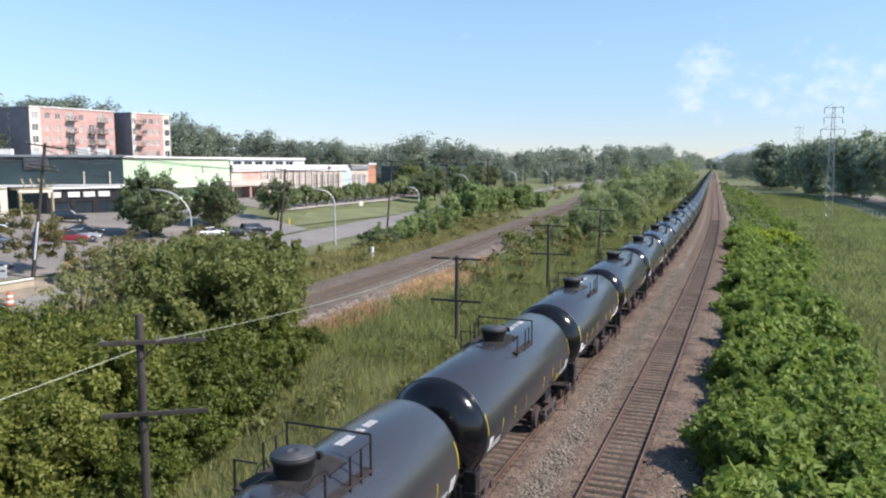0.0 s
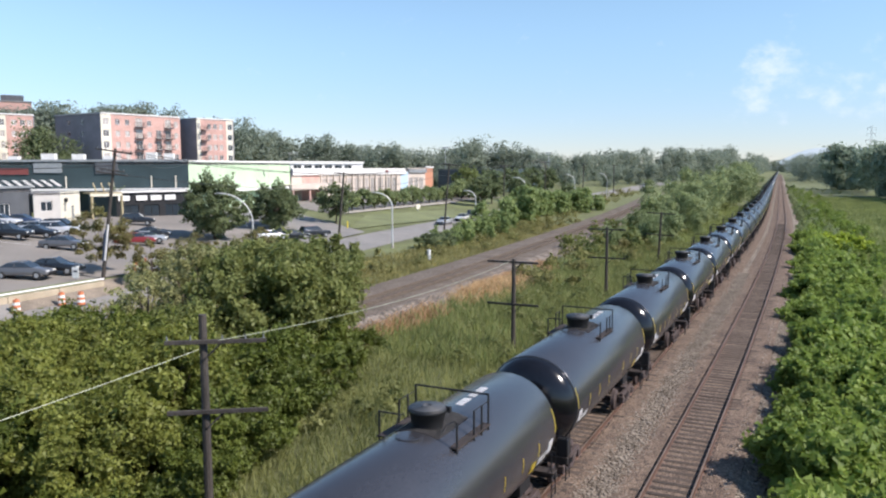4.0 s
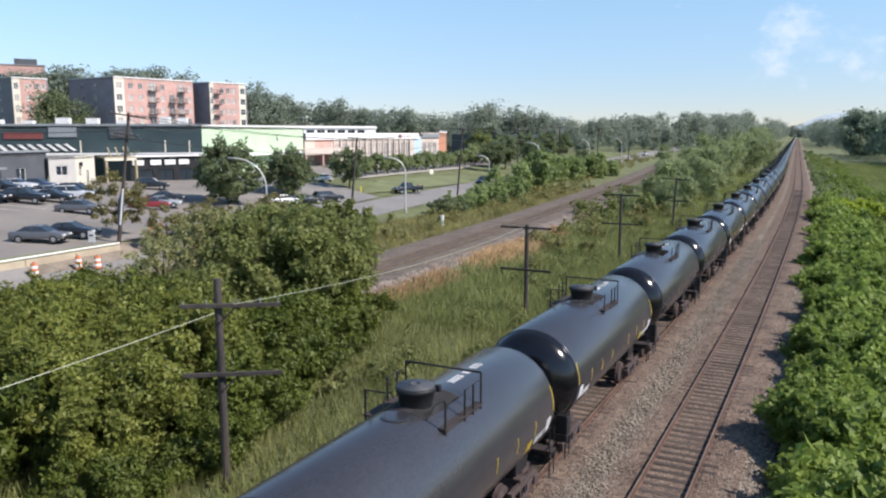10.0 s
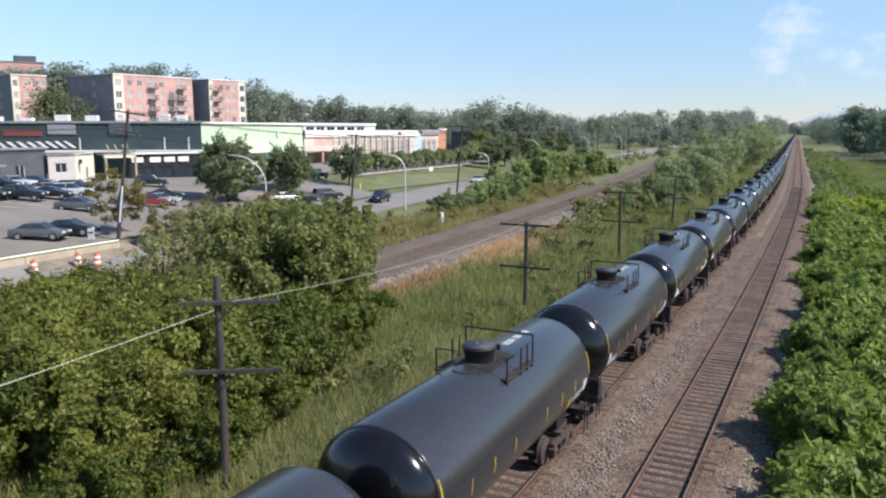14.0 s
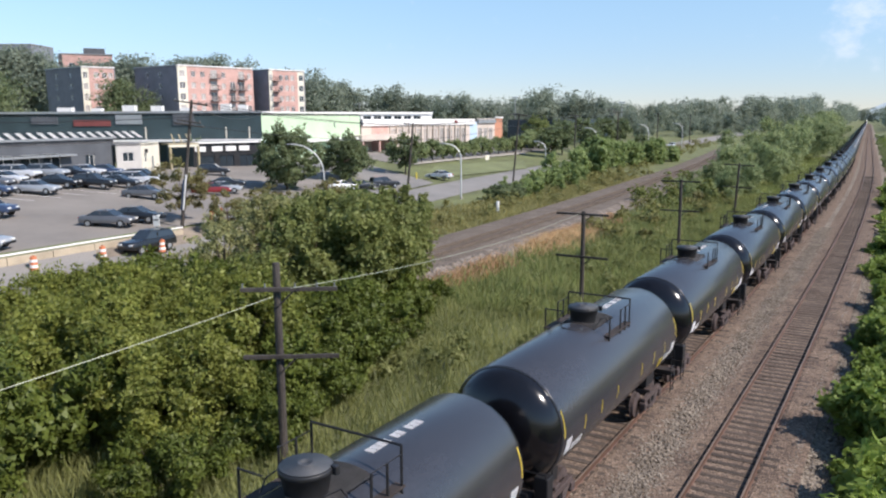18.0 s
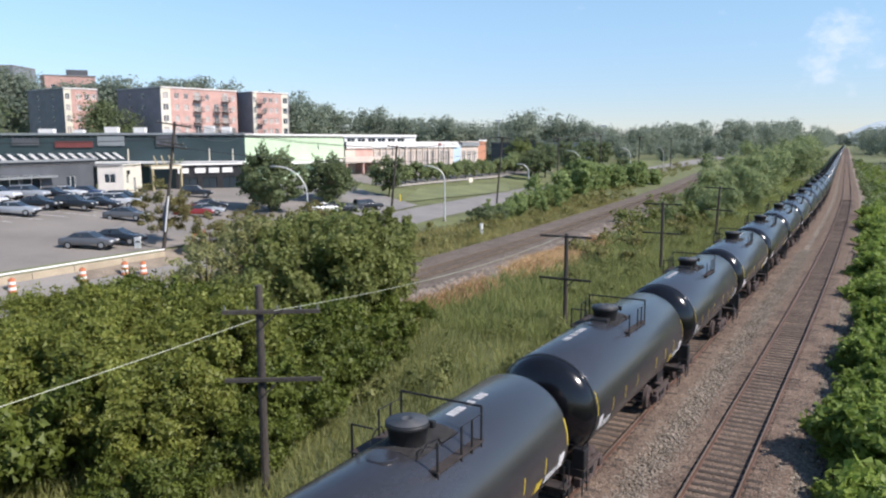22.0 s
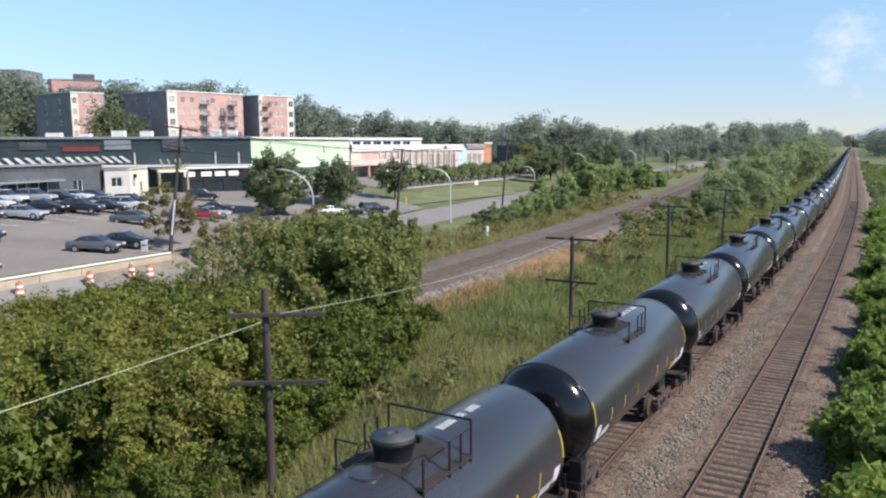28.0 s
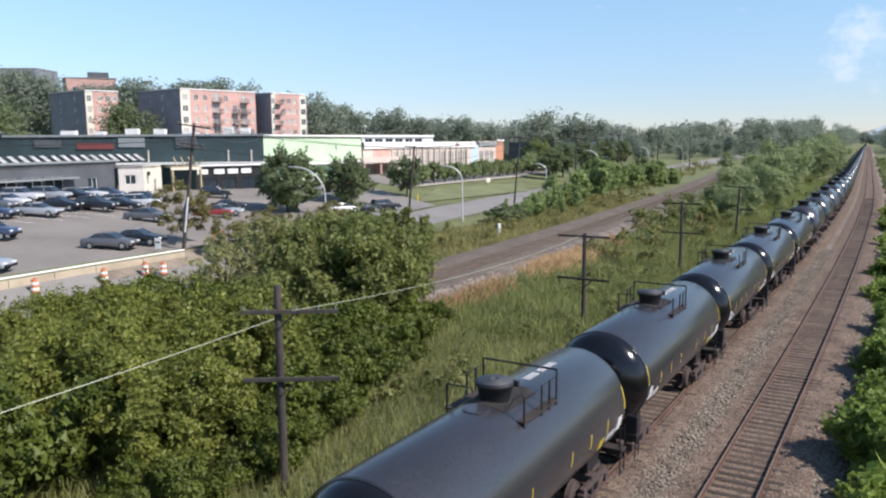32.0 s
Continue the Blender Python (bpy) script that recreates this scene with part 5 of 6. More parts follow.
def beige_hall():
    ob = empty("shopping_hall", Matrix(), "beige and brick shopping hall with a white fascia", "shopping centre")
    a, b = (-112.3, 146.8), (-108.4, 213.0)
    n = math.dist(a, b)
    spans = [(0.0, 0.055, M_BEIGE, []), (0.055, 0.155, M_BRICK, []), (0.155, 0.72, M_BEIGE, [(0.4 + 3.6 * k, 3.2 + 3.6 * k, 0.4, 5.6) for k in range(10)]),
             (0.72, 0.78, mat("pale_blue_panel", (0.45, 0.58, 0.68), 0.6, var=0.08), []), (0.78, 0.93, M_BEIGE, [(0.6, 2.8, 0.3, 5.4), (3.6, 5.8, 0.3, 5.4), (6.4, 8.6, 0.3, 5.4)]), (0.93, 1.0, mat("orange_brick", (0.50, 0.24, 0.15), 0.9, var=0.15, bump=0.2, bscale=18), [])]
    for t0, t1, m, wins in spans:
        facade(ob, lerp2(a, b, t0), lerp2(a, b, t1), 2.8, 9.9 if t1 < 0.9 else 11.0, m, [w for w in wins if w[1] < (t1 - t0) * n - 0.2], (M_PALE, M_PALE, M_GLASS, M_PALE, M_CURTAIN))
    facade(ob, b, (-135, 216), 2.5, 10.8, M_BRICK)
    facade(ob, (-138, 147.5), a, 2.5, 10.8, M_BEIGE)
    strip(ob, a, lerp2(a, b, 0.75), 0.5, 9.3, 10.9, M_WHITE, "fascia", "white fascia band")
    strip(ob, lerp2(a, b, 0.78), lerp2(a, b, 0.93), 0.5, 9.6, 10.7, M_STEEL, "fascia", "grey fascia band")
    strip(ob, lerp2(a, b, 0.93), b, 0.3, 11.0, 11.5, M_WHITE, "coping")
    strip(ob, lerp2(a, b, 0.59), lerp2(a, b, 0.61), 0.62, 9.7, 10.5, M_RED, "red_sign")
    for k in range(14):
        strip(ob, lerp2(a, b, 0.16 + 0.04 * k), lerp2(a, b, 0.165 + 0.04 * k), 0.35, 2.8, 9.3, M_BEIGE, "pilaster")
    slab(ob, [a, b, (-135, 215), (-138, 147)], 9.9, 10.3, M_ROOF)
    # clerestory on the roof behind
    p, q = (-136.1, 153.9), (-121.2, 192.5)
    facade(ob, p, q, 10.2, 12.6, M_WHITE, [(0.8 + 3.4 * k, 3.4 + 3.4 * k, 0.5, 1.7) for k in range(11)], name="clerestory")
    strip(ob, p, q, 0.5, 12.3, 12.9, M_WHITE, "clerestory_roof", "white clerestory roof edge")
    # entrance canopy
    strip(ob, lerp2(a, b, -0.12), lerp2(a, b, 0.2), 7.0, 6.0, 7.3, M_BEIGE, "canopy", "beige entrance canopy")
    for t in (-0.11, -0.02, 0.07, 0.18):
        x, y = lerp2(a, b, t)
        part("column", a_rod((x + 6.6, y - 0.4, 2.0), (x + 6.6, y - 0.4, 6.1), 0.28, seg=10), M_BRICK, ob)
    return ob


beige_hall()


def shops():
    ob = empty("grey_shop", Matrix(), "low dark grey shop with a striped awning", "shop")
    a, m, b = (-94, 28), (-95.5, 50), (-100.6, 71.6)
    facade(ob, a, m, 2.5, 8.5, M_GREYWALL, [(3, 8, 2.2, 4.8), (10, 15, 2.2, 4.8)])
    facade(ob, m, b, 2.5, 8.3, M_GREYWALL, [(1.5, 4.5, 1.6, 4.0), (5.5, 8.5, 1.6, 4.0), (9.0, 12.0, 1.6, 4.0), (16.5, 18.2, 1.0, 3.6)])
    slab(ob, [a, m, b, (-118, 76), (-118, 28)], 7.6, 7.9, M_ROOF)
    strip(ob, m, b, 0.3, 8.2, 8.5, M_STEEL, "coping")
    strip(ob, m, lerp2(m, b, 0.62), 1.2, 6.1, 6.35, M_STEEL, "canopy")
    ob2 = empty("striped_awning", Matrix(), "long awning with dark and white stripes over the shops", "awning")
    p, q = (-104, 52), (-107, 80)
    for k in range(34):
        s, e = lerp2(p, q, k / 34), lerp2(p, q, (k + 0.92) / 34)
        bm = bmesh.new()
        pts = [(s[0] + 2.2, s[1], 8.2), (e[0] + 2.2, e[1], 8.2), (e[0], e[1], 9.2), (s[0], s[1], 9.2)]
        bm.faces.new([bm.verts.new(c) for c in pts])
        bmesh.ops.solidify(bm, geom=bm.faces, thickness=0.06)
        part("slat", bm, M_WHITE if k % 2 else M_DARKCLAD, ob2)
    slab(ob2, [(-104, 52), (-107, 80), (-109, 80), (-106, 52)], 7.9, 9.1, M_DARKCLAD, "backing")
    w = empty("white_shop", Matrix(), "small white shop with one window", "shop")
    c0, c1, c2 = (-99.6, 71.2), (-98.4, 74.6), (-101.4, 80.2)
    facade(w, c0, c1, 2.6, 7.4, mat("grey_white_stucco", (0.50, 0.48, 0.45), 0.85, var=0.08, scale=1), [(0.9, 2.5, 2.2, 3.6)])
    facade(w, c1, c2, 2.6, 7.5, M_CREAM, [(1.0, 1.8, 2.0, 3.4), (3.4, 4.4, 0.6, 2.8)], label="cream side wall")
    facade(w, c2, (-108, 82), 2.6, 7.4, M_CREAM)
    slab(w, [c0, c1, c2, (-108, 82), (-108, 71)], 7.1, 7.4, M_ROOF)
    part("sign_letter", a_box(-99.2, -98.9, 75.6, 76.2, 6.0, 6.6), M_IRON, w)
    g = empty("timber_gable", Matrix(), "yellow timber entrance gable between the shops", "porch")
    slab(g, [(-100, 81), (-98.3, 85.5), (-98.8, 85.7), (-100.5, 81.2)], 6.6, 7.0, M_CREAM, "beam")
    for (x, y) in ((-100, 81.2), (-98.4, 85.4)):
        part("post", a_box(x - 0.15, x + 0.15, y - 0.15, y + 0.15, 2.4, 6.7), M_OCHRE, g)
    for u in (0.25, 0.5, 0.75):
        x, y = lerp2((-100, 81), (-98.3, 85.5), u)
        part("rafter", a_rod((x - 0.2, y, 6.8), (x - 2.6, y + 1.2, 8.6), 0.12, seg=6), M_OCHRE, g)
    slab(g, [(-100, 81), (-98.3, 85.5), (-101, 87), (-103, 82)], 7.0, 7.2, M_OCHRE, "fascia", "ochre fascia")
    d = empty("dark_shop", Matrix(), "dark shop front with four white sign boards", "shop")
    e0, e1 = (-101, 86.6), (-96.8, 97.8)
    facade(d, e0, e1, 1.8, 7.2, M_IRON, [(1.0, 3.6, 0.6, 3.2), (4.4, 7.0, 0.6, 3.2), (8.0, 10.6, 0.6, 3.2)], M_GLASS, M_IRON)
    facade(d, e1, (-103, 102), 2.0, 7.2, M_DARKCLAD)
    facade(d, (-108, 87), e0, 2.0, 7.2, M_DARKCLAD)
    slab(d, [e0, e1, (-103, 102), (-110, 90)], 6.9, 7.2, M_ROOF)
    strip(d, e0, e1, 0.5, 7.0, 7.3, M_WHITE, "coping", "white roof edge")
    for t in (0.02, 0.26, 0.46, 0.66):
        strip(d, lerp2(e0, e1, t), lerp2(e0, e1, t + 0.15), 0.28, 5.7, 6.5, M_WHITE, "sign_board", "white sign board")


shops()


# ---- vehicles ----
PAINT = {k: mat("car_paint_" + k, c, 0.3, metal=0.3, var=0.08, scale=1.0, bump=0.0, coat=0.6) for k, c in
         {"white": (0.72, 0.72, 0.72), "silver": (0.42, 0.44, 0.46), "grey": (0.14, 0.14, 0.145), "black": (0.018, 0.019, 0.022), "blue": (0.05, 0.075, 0.14), "red": (0.27, 0.03, 0.03)}.items()}
M_LIGHT = mat("lamp_lens", (0.75, 0.75, 0.72), 0.15, var=0.05, bump=0)
M_TAIL = mat("tail_lens", (0.45, 0.02, 0.02), 0.2, var=0.05, bump=0)
SHAPES = {  # side outline of the body and of the glasshouse, forward is +x
    "sedan": ([(-2.35, 0.35), (-2.38, 0.72), (-2.25, 0.98), (-1.5, 1.02), (1.0, 0.98), (2.05, 0.80), (2.32, 0.62), (2.35, 0.35)], [(-1.75, 1.0), (-1.0, 1.40), (0.25, 1.43), (1.05, 0.97)], 1.78),
    "suv": ([(-2.3, 0.42), (-2.32, 0.85), (-2.25, 1.12), (-1.5, 1.15), (1.0, 1.12), (2.1, 0.98), (2.3, 0.75), (2.32, 0.42)], [(-2.2, 1.12), (-1.95, 1.68), (0.2, 1.72), (0.95, 1.12)], 1.85),
    "pickup": ([(-2.8, 0.5), (-2.8, 1.15), (-0.6, 1.18), (1.1, 1.18), (2.4, 1.08), (2.65, 0.85), (2.68, 0.5)], [(-0.7, 1.16), (-0.55, 1.78), (0.55, 1.80), (1.15, 1.16)], 1.9)}


def prism(outline, half, top=None, bevel=0.05):
    """A side outline carried across the vehicle's width; top: half-width at the highest points."""
    bm = bmesh.new()
    zs = [z for _, z in outline]
    hi = max(zs)

    def wide(z):
        return half if top is None else half + (top - half) * (z - min(zs)) / (hi - min(zs))

    a = [bm.verts.new((x, -wide(z), z)) for x, z in outline]
    b = [bm.verts.new((x, wide(z), z)) for x, z in outline]
    bm.faces.new(a)
    bm.faces.new(b[::-1])
    for k in range(len(a)):
        j = (k + 1) % len(a)
        bm.faces.new((a[k], b[k], b[j], a[j]))
    bmesh.ops.recalc_face_normals(bm, faces=bm.faces)
    if bevel:
        bmesh.ops.bevel(bm, geom=bm.edges[:], offset=bevel, segments=2, affect='EDGES', profile=0.5)
    return bm


def vehicle(kind, colour, x, y, turn, label, group="parked cars", lift=0.12):
    body, cab, width = SHAPES[kind]
    ob = empty({"sedan": "car", "suv": "suv", "pickup": "pickup_truck"}[kind], pose(x, y, height(x, y) + lift, 0, 0, turn), label, "car", group)
    paint = PAINT[colour]
    part("body", prism(body, width / 2, width / 2 - 0.04, 0.06), paint, ob, "", True)
    part("glasshouse", prism(cab, width / 2 - 0.07, width / 2 - 0.25, 0.04), M_GLASS, ob, "dark tinted windows")
    roof = [(cab[1][0] + 0.05, cab[1][1] - 0.03), (cab[1][0] + 0.1, cab[1][1] + 0.035), (cab[2][0] - 0.05, cab[2][1] + 0.035), (cab[2][0] + 0.03, cab[2][1] - 0.03)]
    part("roof", prism(roof, width / 2 - 0.21, width / 2 - 0.25, 0.02), paint, ob)
    for sy in (-1, 1):
        part("pillar", a_box(-0.45, -0.33, sy * (width / 2 - 0.14) - 0.02, sy * (width / 2 - 0.14) + 0.02, cab[0][1] - 0.05, cab[1][1] - 0.1), paint, ob)
        part("headlight", a_box(body[-1][0] - 0.22, body[-1][0] - 0.015, sy * (width / 2 - 0.32) - 0.2, sy * (width / 2 - 0.32) + 0.2, body[-2][1] - 0.02, body[-2][1] + 0.12, bevel=0.02), M_LIGHT, ob)
        part("tail_light", a_box(body[0][0] - 0.05, body[0][0] + 0.1, sy * (width / 2 - 0.25) - 0.15, sy * (width / 2 - 0.25) + 0.15, body[1][1], body[1][1] + 0.15, bevel=0.02), M_TAIL, ob)
        for wx in (body[0][0] + 0.85, body[-1][0] - 0.9):
            w = part("wheel", a_rod((wx, sy * (width / 2 - 0.2), 0.33), (wx, sy * (width / 2 + 0.01), 0.33), 0.34, seg=18), M_TYRE, ob)
            part("rim", a_rod((wx, sy * (width / 2 - 0.02), 0.33), (wx, sy * (width / 2 + 0.025), 0.33), 0.2, seg=12), M_STEEL, w)
    part("bumper", a_box(body[-1][0] - 0.1, body[-1][0] + 0.05, -width / 2 + 0.1, width / 2 - 0.1, body[0][1], body[0][1] + 0.2, bevel=0.04), M_IRON, ob)
    return ob


for kind, col, x, y, turn, txt in (
        ("sedan", "grey", -60.5, 42.0, 28, "grey sedan parked by the low wall"), ("sedan", "black", -60.6, 45.0, 28, "black sedan parked by the low wall"),
        ("sedan", "silver", -79.0, 46.6, 30, "pale blue-silver sedan in the car park"), ("sedan", "blue", -80.5, 42.6, 30, "dark blue sedan in the car park"),
        ("sedan", "black", -81.8, 50.8, 30, "black sedan in the car park"), ("suv", "black", -79.9, 54.0, 30, "black off-road car in the car park"),
        ("sedan", "black", -80.3, 57.6, 30, "black hatchback in the car park"), ("suv", "white", -81.6, 61.2, 30, "white off-road car in the car park"),
        ("sedan", "grey", -71.8, 54.6, 25, "dark grey sedan alone in the car park"), ("suv", "white", -89.0, 50.6, 30, "white off-road car before the shops"),
        ("suv", "silver", -89.4, 54.4, 30, "silver off-road car before the shops"), ("sedan", "black", -89.2, 57.4, 30, "black sedan before the shops"),
        ("suv", "blue", -70.4, 37.0, 28, "dark blue off-road car in the car park"), ("sedan", "silver", -58.8, 29.9, 28, "silver sedan near the low wall"),
        ("sedan", "red", -73.4, 65.5, 40, "red car behind the roadside tree"), ("sedan", "silver", -74.7, 68.5, 40, "silver car behind the roadside tree"),
        ("sedan", "black", -79.0, 73.2, 40, "black car in the car park"), ("suv", "black", -90.6, 81.4, 40, "black van near the shops"),
        ("sedan", "white", -70.2, 86.8, 60, "white car beside the access road"), ("sedan", "black", -69.0, 90.4, 60, "black car beside the access road"),
        ("suv", "black", -68.4, 94.8, 60, "black off-road car beside the access road"), ("suv", "blue", -94.5, 46.0, 30, "dark blue car before the shops"),
        ("sedan", "silver", -99.1, 196, 80, "silver car before the hall"), ("suv", "black", -97.1, 200, 80, "black car before the hall"), ("sedan", "blue", -92.2, 197, 80, "blue car before the hall"),
        ("suv", "white", -91, 200.5, 80, "white van before the hall"), ("sedan", "black", -99, 186, 80, "black car before the hall"), ("sedan", "white", -98, 178, 80, "white car before the hall"),
        ("sedan", "silver", -84, 60.0, 30, "silver car in the car park"), ("suv", "grey", -84.2, 44.6, 30, "grey off-road car in the car park"), ("sedan", "white", -91.5, 60.8, 30, "white car before the shops"),
        ("sedan", "blue", -92.5, 64.4, 30, "blue car before the shops"), ("suv", "black", -84.8, 64.4, 30, "black off-road car in the car park"), ("sedan", "white", -88.0, 43.4, 30, "white car in the car park"),
        ("sedan", "grey", -92.6, 47.8, 30, "grey car before the shops"), ("sedan", "silver", -83.4, 90.0, 40, "silver car near the shops"), ("sedan", "black", -86.0, 94.0, 40, "black car near the shops"), ("sedan", "white", -86.5, 47.5, 30, "white car in the car park")):
    vehicle(kind, col, x, y, turn, txt)

# moving traffic: the thing and its places (seconds, x, y)
TRAFFIC = [
    (vehicle("sedan", "white", -66, 170, -90, "white car turning into the access road", "moving traffic"),
     [(0, -67.5, 176), (4, -65.0, 141), (4.5, -64.9, 137), (6.5, -66, 119.0), (7, -68, 116.5), (8, -72, 114), (8.5, -75, 113.4), (12, -94, 119), (14, -99, 122), (15, -99.6, 122.4), (32, -99.6, 122.4)]),
    (vehicle("sedan", "silver", -64, 160, -90, "silver car driving along the side road", "moving traffic"),
     [(0, -67, 167), (4, -64.3, 131), (4.5, -64.2, 127), (6.5, -64.3, 111.5), (7.5, -63.3, 103), (8.5, -61, 95), (12.5, -53.6, 47.4), (13, -53.4, 40.2), (13.4, -53.2, 35.3), (16, -50.5, 0), (21, -44.5, -55), (32, -43.5, -62)]),
    (vehicle("pickup", "black", -65, 160, -90, "black pickup truck turning into the access road", "moving traffic"),
     [(0, -68.5, 182), (4, -65.8, 147.4), (6.5, -65.5, 135), (8.5, -65.1, 124.4), (9.5, -66.1, 119.1), (10.5, -68.5, 114.8), (11.5, -72, 112.8), (16, -95, 120.5), (17.5, -98, 126), (18.5, -98.2, 127), (32, -98.2, 127)]),
    (vehicle("suv", "black", -69, 230, -90, "dark off-road car driving along the side road", "moving traffic"),
     [(0, -70.5, 232), (10, -65.4, 145.5), (10.5, -65.4, 142), (11.5, -65.5, 132), (12, -65.2, 125.5), (13, -63.6, 110.5), (14, -62.0, 99.5), (17.5, -53.6, 48.2), (18.4, -52.9, 34.6), (19, -52.6, 27.5), (22, -49, -14), (26, -44, -60), (32, -43, -68)]),
    (vehicle("sedan", "white", -70, 250, -90, "white hatchback turning into the access road", "moving traffic"),
     [(0, -72, 262), (10, -66.5, 178), (14, -65.3, 143), (14.5, -65.4, 139.5), (16.5, -64.7, 118.5), (17, -65.4, 115.5), (17.5, -67, 113.5), (18, -69.5, 112.6), (20, -80, 113.5), (24, -97, 119.5), (25, -97.5, 120), (32, -97.5, 120)]),
    (vehicle("suv", "white", -77, 424, -90, "white van far along the side road", "moving traffic"),
     [(0, -80.5, 424), (4, -78.5, 386), (13, -74, 316), (14.5, -73, 301), (24, -69, 215), (28, -68.5, 188), (32, -68.5, 187)])]


# ---- street furniture, walls, trees by the road ----
def street_lamp(x, y, top, reach, turn):
    z = height(x, y)
    ob = empty("street_lamp", pose(x, y, z, 0, 0, turn), "grey metal street lamp with a curved arm", "street lamp", "street lamps")
    h = top - z
    rise = reach * 0.9
    part("pole", a_rod((0, 0, 0), (0, 0, h - rise), 0.13, 0.09, 10), M_LAMP, ob)
    part("base", a_rod((0, 0, 0), (0, 0, 0.4), 0.22, 0.18, 8), M_CONCRETE, ob)
    bm = bmesh.new()
    pts = [(reach * (1 - math.cos(a)), 0, h - rise + rise * math.sin(a)) for a in [k * math.pi / 16 for k in range(9)]]
    bm = tube(pts, 0.09)
    part("arm", bm, M_LAMP, ob)
    part("lamp_head", a_box(reach - 0.05, reach + 0.65, -0.14, 0.14, h - 0.1, h + 0.08, bevel=0.04), M_STEEL, ob)
    return ob


street_lamp(-55.0, 95.1, 7.3, 2.4, 205)
street_lamp(-65.8, 77.7, 7.6, 4.2, 205)
street_lamp(-61.0, 138.5, 6.4, 1.8, 200)
street_lamp(-62.8, 172, 8.6, 2.4, 190)
street_lamp(-63.5, 215, 9.0, 2.4, 190)
street_lamp(-66.0, 262, 9.0, 2.4, 190)


def utility_pole(x, y, top, arms, lean=(0, 0), r=0.17, guard=False):
    z = height(x, y)
    h = top - z
    ob = empty("utility_pole", pose(x, y, z, lean[0], lean[1], 25), "tall wooden utility pole beside the road", "pole", "utility poles")
    part("post", a_rod((0, 0, -0.5), (0, 0, h), r, r * 0.7, 10), M_POLE, ob)
    for d, w in arms:
        part("crossarm", a_box(-w, w, -0.2, -0.1, h - d - 0.06, h - d + 0.06, bevel=0.01), M_POLE, ob)
        for k in (-0.9, -0.45, 0.45, 0.9):
            part("insulator", a_rod((k * w, -0.15, h - d + 0.06), (k * w, -0.15, h - d + 0.24), 0.05, 0.03, 6), M_INSUL, ob)
    if guard:
        part("cable_guard", a_box(0.02, 0.14, -0.22, -0.10, 1.7, 4.9, bevel=0.02), M_WHITE, ob, "white plastic cable guard")
        part("guard_band", a_box(-0.16, 0.0, -0.23, -0.10, 1.7, 4.4, bevel=0.02), PAINT["blue"], ob, "dark blue band")
    return ob


utility_pole(-56.0, 46.2, 12.6, ((0.25, 1.6), (1.9, 1.1), (2.2, 1.4)), (0, 8.2), guard=True)
utility_pole(-58.6, 86.4, 10.3, ((0.2, 1.3),), (0, 5.5))
utility_pole(-57.6, 117.2, 11.6, ((0.2, 1.3),), (0, 4.5))
utility_pole(-60.5, 152, 11.5, ((0.2, 1.3),), (0, 1.0))
utility_pole(-64.0, 190, 12.4, ((0.2, 1.3),), (0, 0))
utility_pole(-66.0, 232, 12.2, ((0.2, 1.3),), (0, 1.0))
utility_pole(-68.0, 280, 12.0, ((0.2, 1.3),), (0, 0))


def cable(points, sag, r=0.03):
    pts = []
    for a, b in zip(points, points[1:]):
        a, b = Vector(a), Vector(b)
        n = 10
        pts += [a.lerp(b, k / n) - Vector((0, 0, 4 * sag * (k / n) * (1 - k / n))) for k in range(n + 1)]
    bm = tube(pts, r)
    return tagged(obj_from("power_cable", bm, M_IRON), "thin dark overhead cable between utility poles", "cable", "overhead cables")


for off, dz in ((-0.9, -0.2), (0.9, -0.2), (0.0, -2.2)):
    cable([(-54.6 + off, 46.9, 12.5 + dz), (-57.9 + off, 86, 10.2 + dz), (-57.6 + off, 116.2, 11.8 + dz), (-60.3 + off, 152, 11.4 + dz), (-64 + off, 190, 12.2 + dz)], 0.5)
cable([(-54.8, 46.8, 11.0), (-78, 20, 11.5)], 0.6)
cable([(-54.7, 46.8, 12.0), (-104.2, 105.0, 11.8)], 1.0)


def low_wall():
    """The concrete wall along the car park's edge, with a white rail on it."""
    ob = empty("low_wall", Matrix(), "cream concrete retaining wall with a white top rail", "wall")
    pts = [(-54.0, 8), (-54.3, 29.4), (-54.6, 36.5), (-54.8, 45.4)]
    for a, b in zip(pts, pts[1:]):
        n = max(1, int(math.dist(a, b) / 3.0))
        for k in range(n):
            p, q = lerp2(a, b, k / n), lerp2(a, b, (k + 0.985) / n)
            z = height(p[0] - 1.8, p[1])
            slab(ob, [p, q, (q[0] - 0.35, q[1]), (p[0] - 0.35, p[1])], z - 1.1, z + 0.02, M_TAN, "panel")
        z0, z1 = height(a[0] - 1.8, a[1]) + 0.20, height(b[0] - 1.8, b[1]) + 0.20
        part("rail", a_rod((a[0] - 0.15, a[1], z0), (b[0] - 0.15, b[1], z1), 0.075, seg=8), M_WHITE, ob, "white painted rail")
    return ob


low_wall()
tagged(ribbon("wall_grass", [(-55.2, 5), (-55.5, 29.4), (-55.75, 36.5), (-55.9, 45.4)], [(-0.65, 0.13), (0.0, 0.2), (0.75, 0.3)], M_LAWN, height), "narrow grass strip behind the wall", "verge", kind="structure")
tagged(ribbon("gravel_verge", [(-54.0, 0), (-54.3, 20), (-54.5, 33), (-54.6, 48)], [(-1.2, 0.03), (-0.5, 0.12), (1.2, 0.14)], M_GRAVEL, height), "pale gravel strip below the retaining wall", "verge", kind="structure")


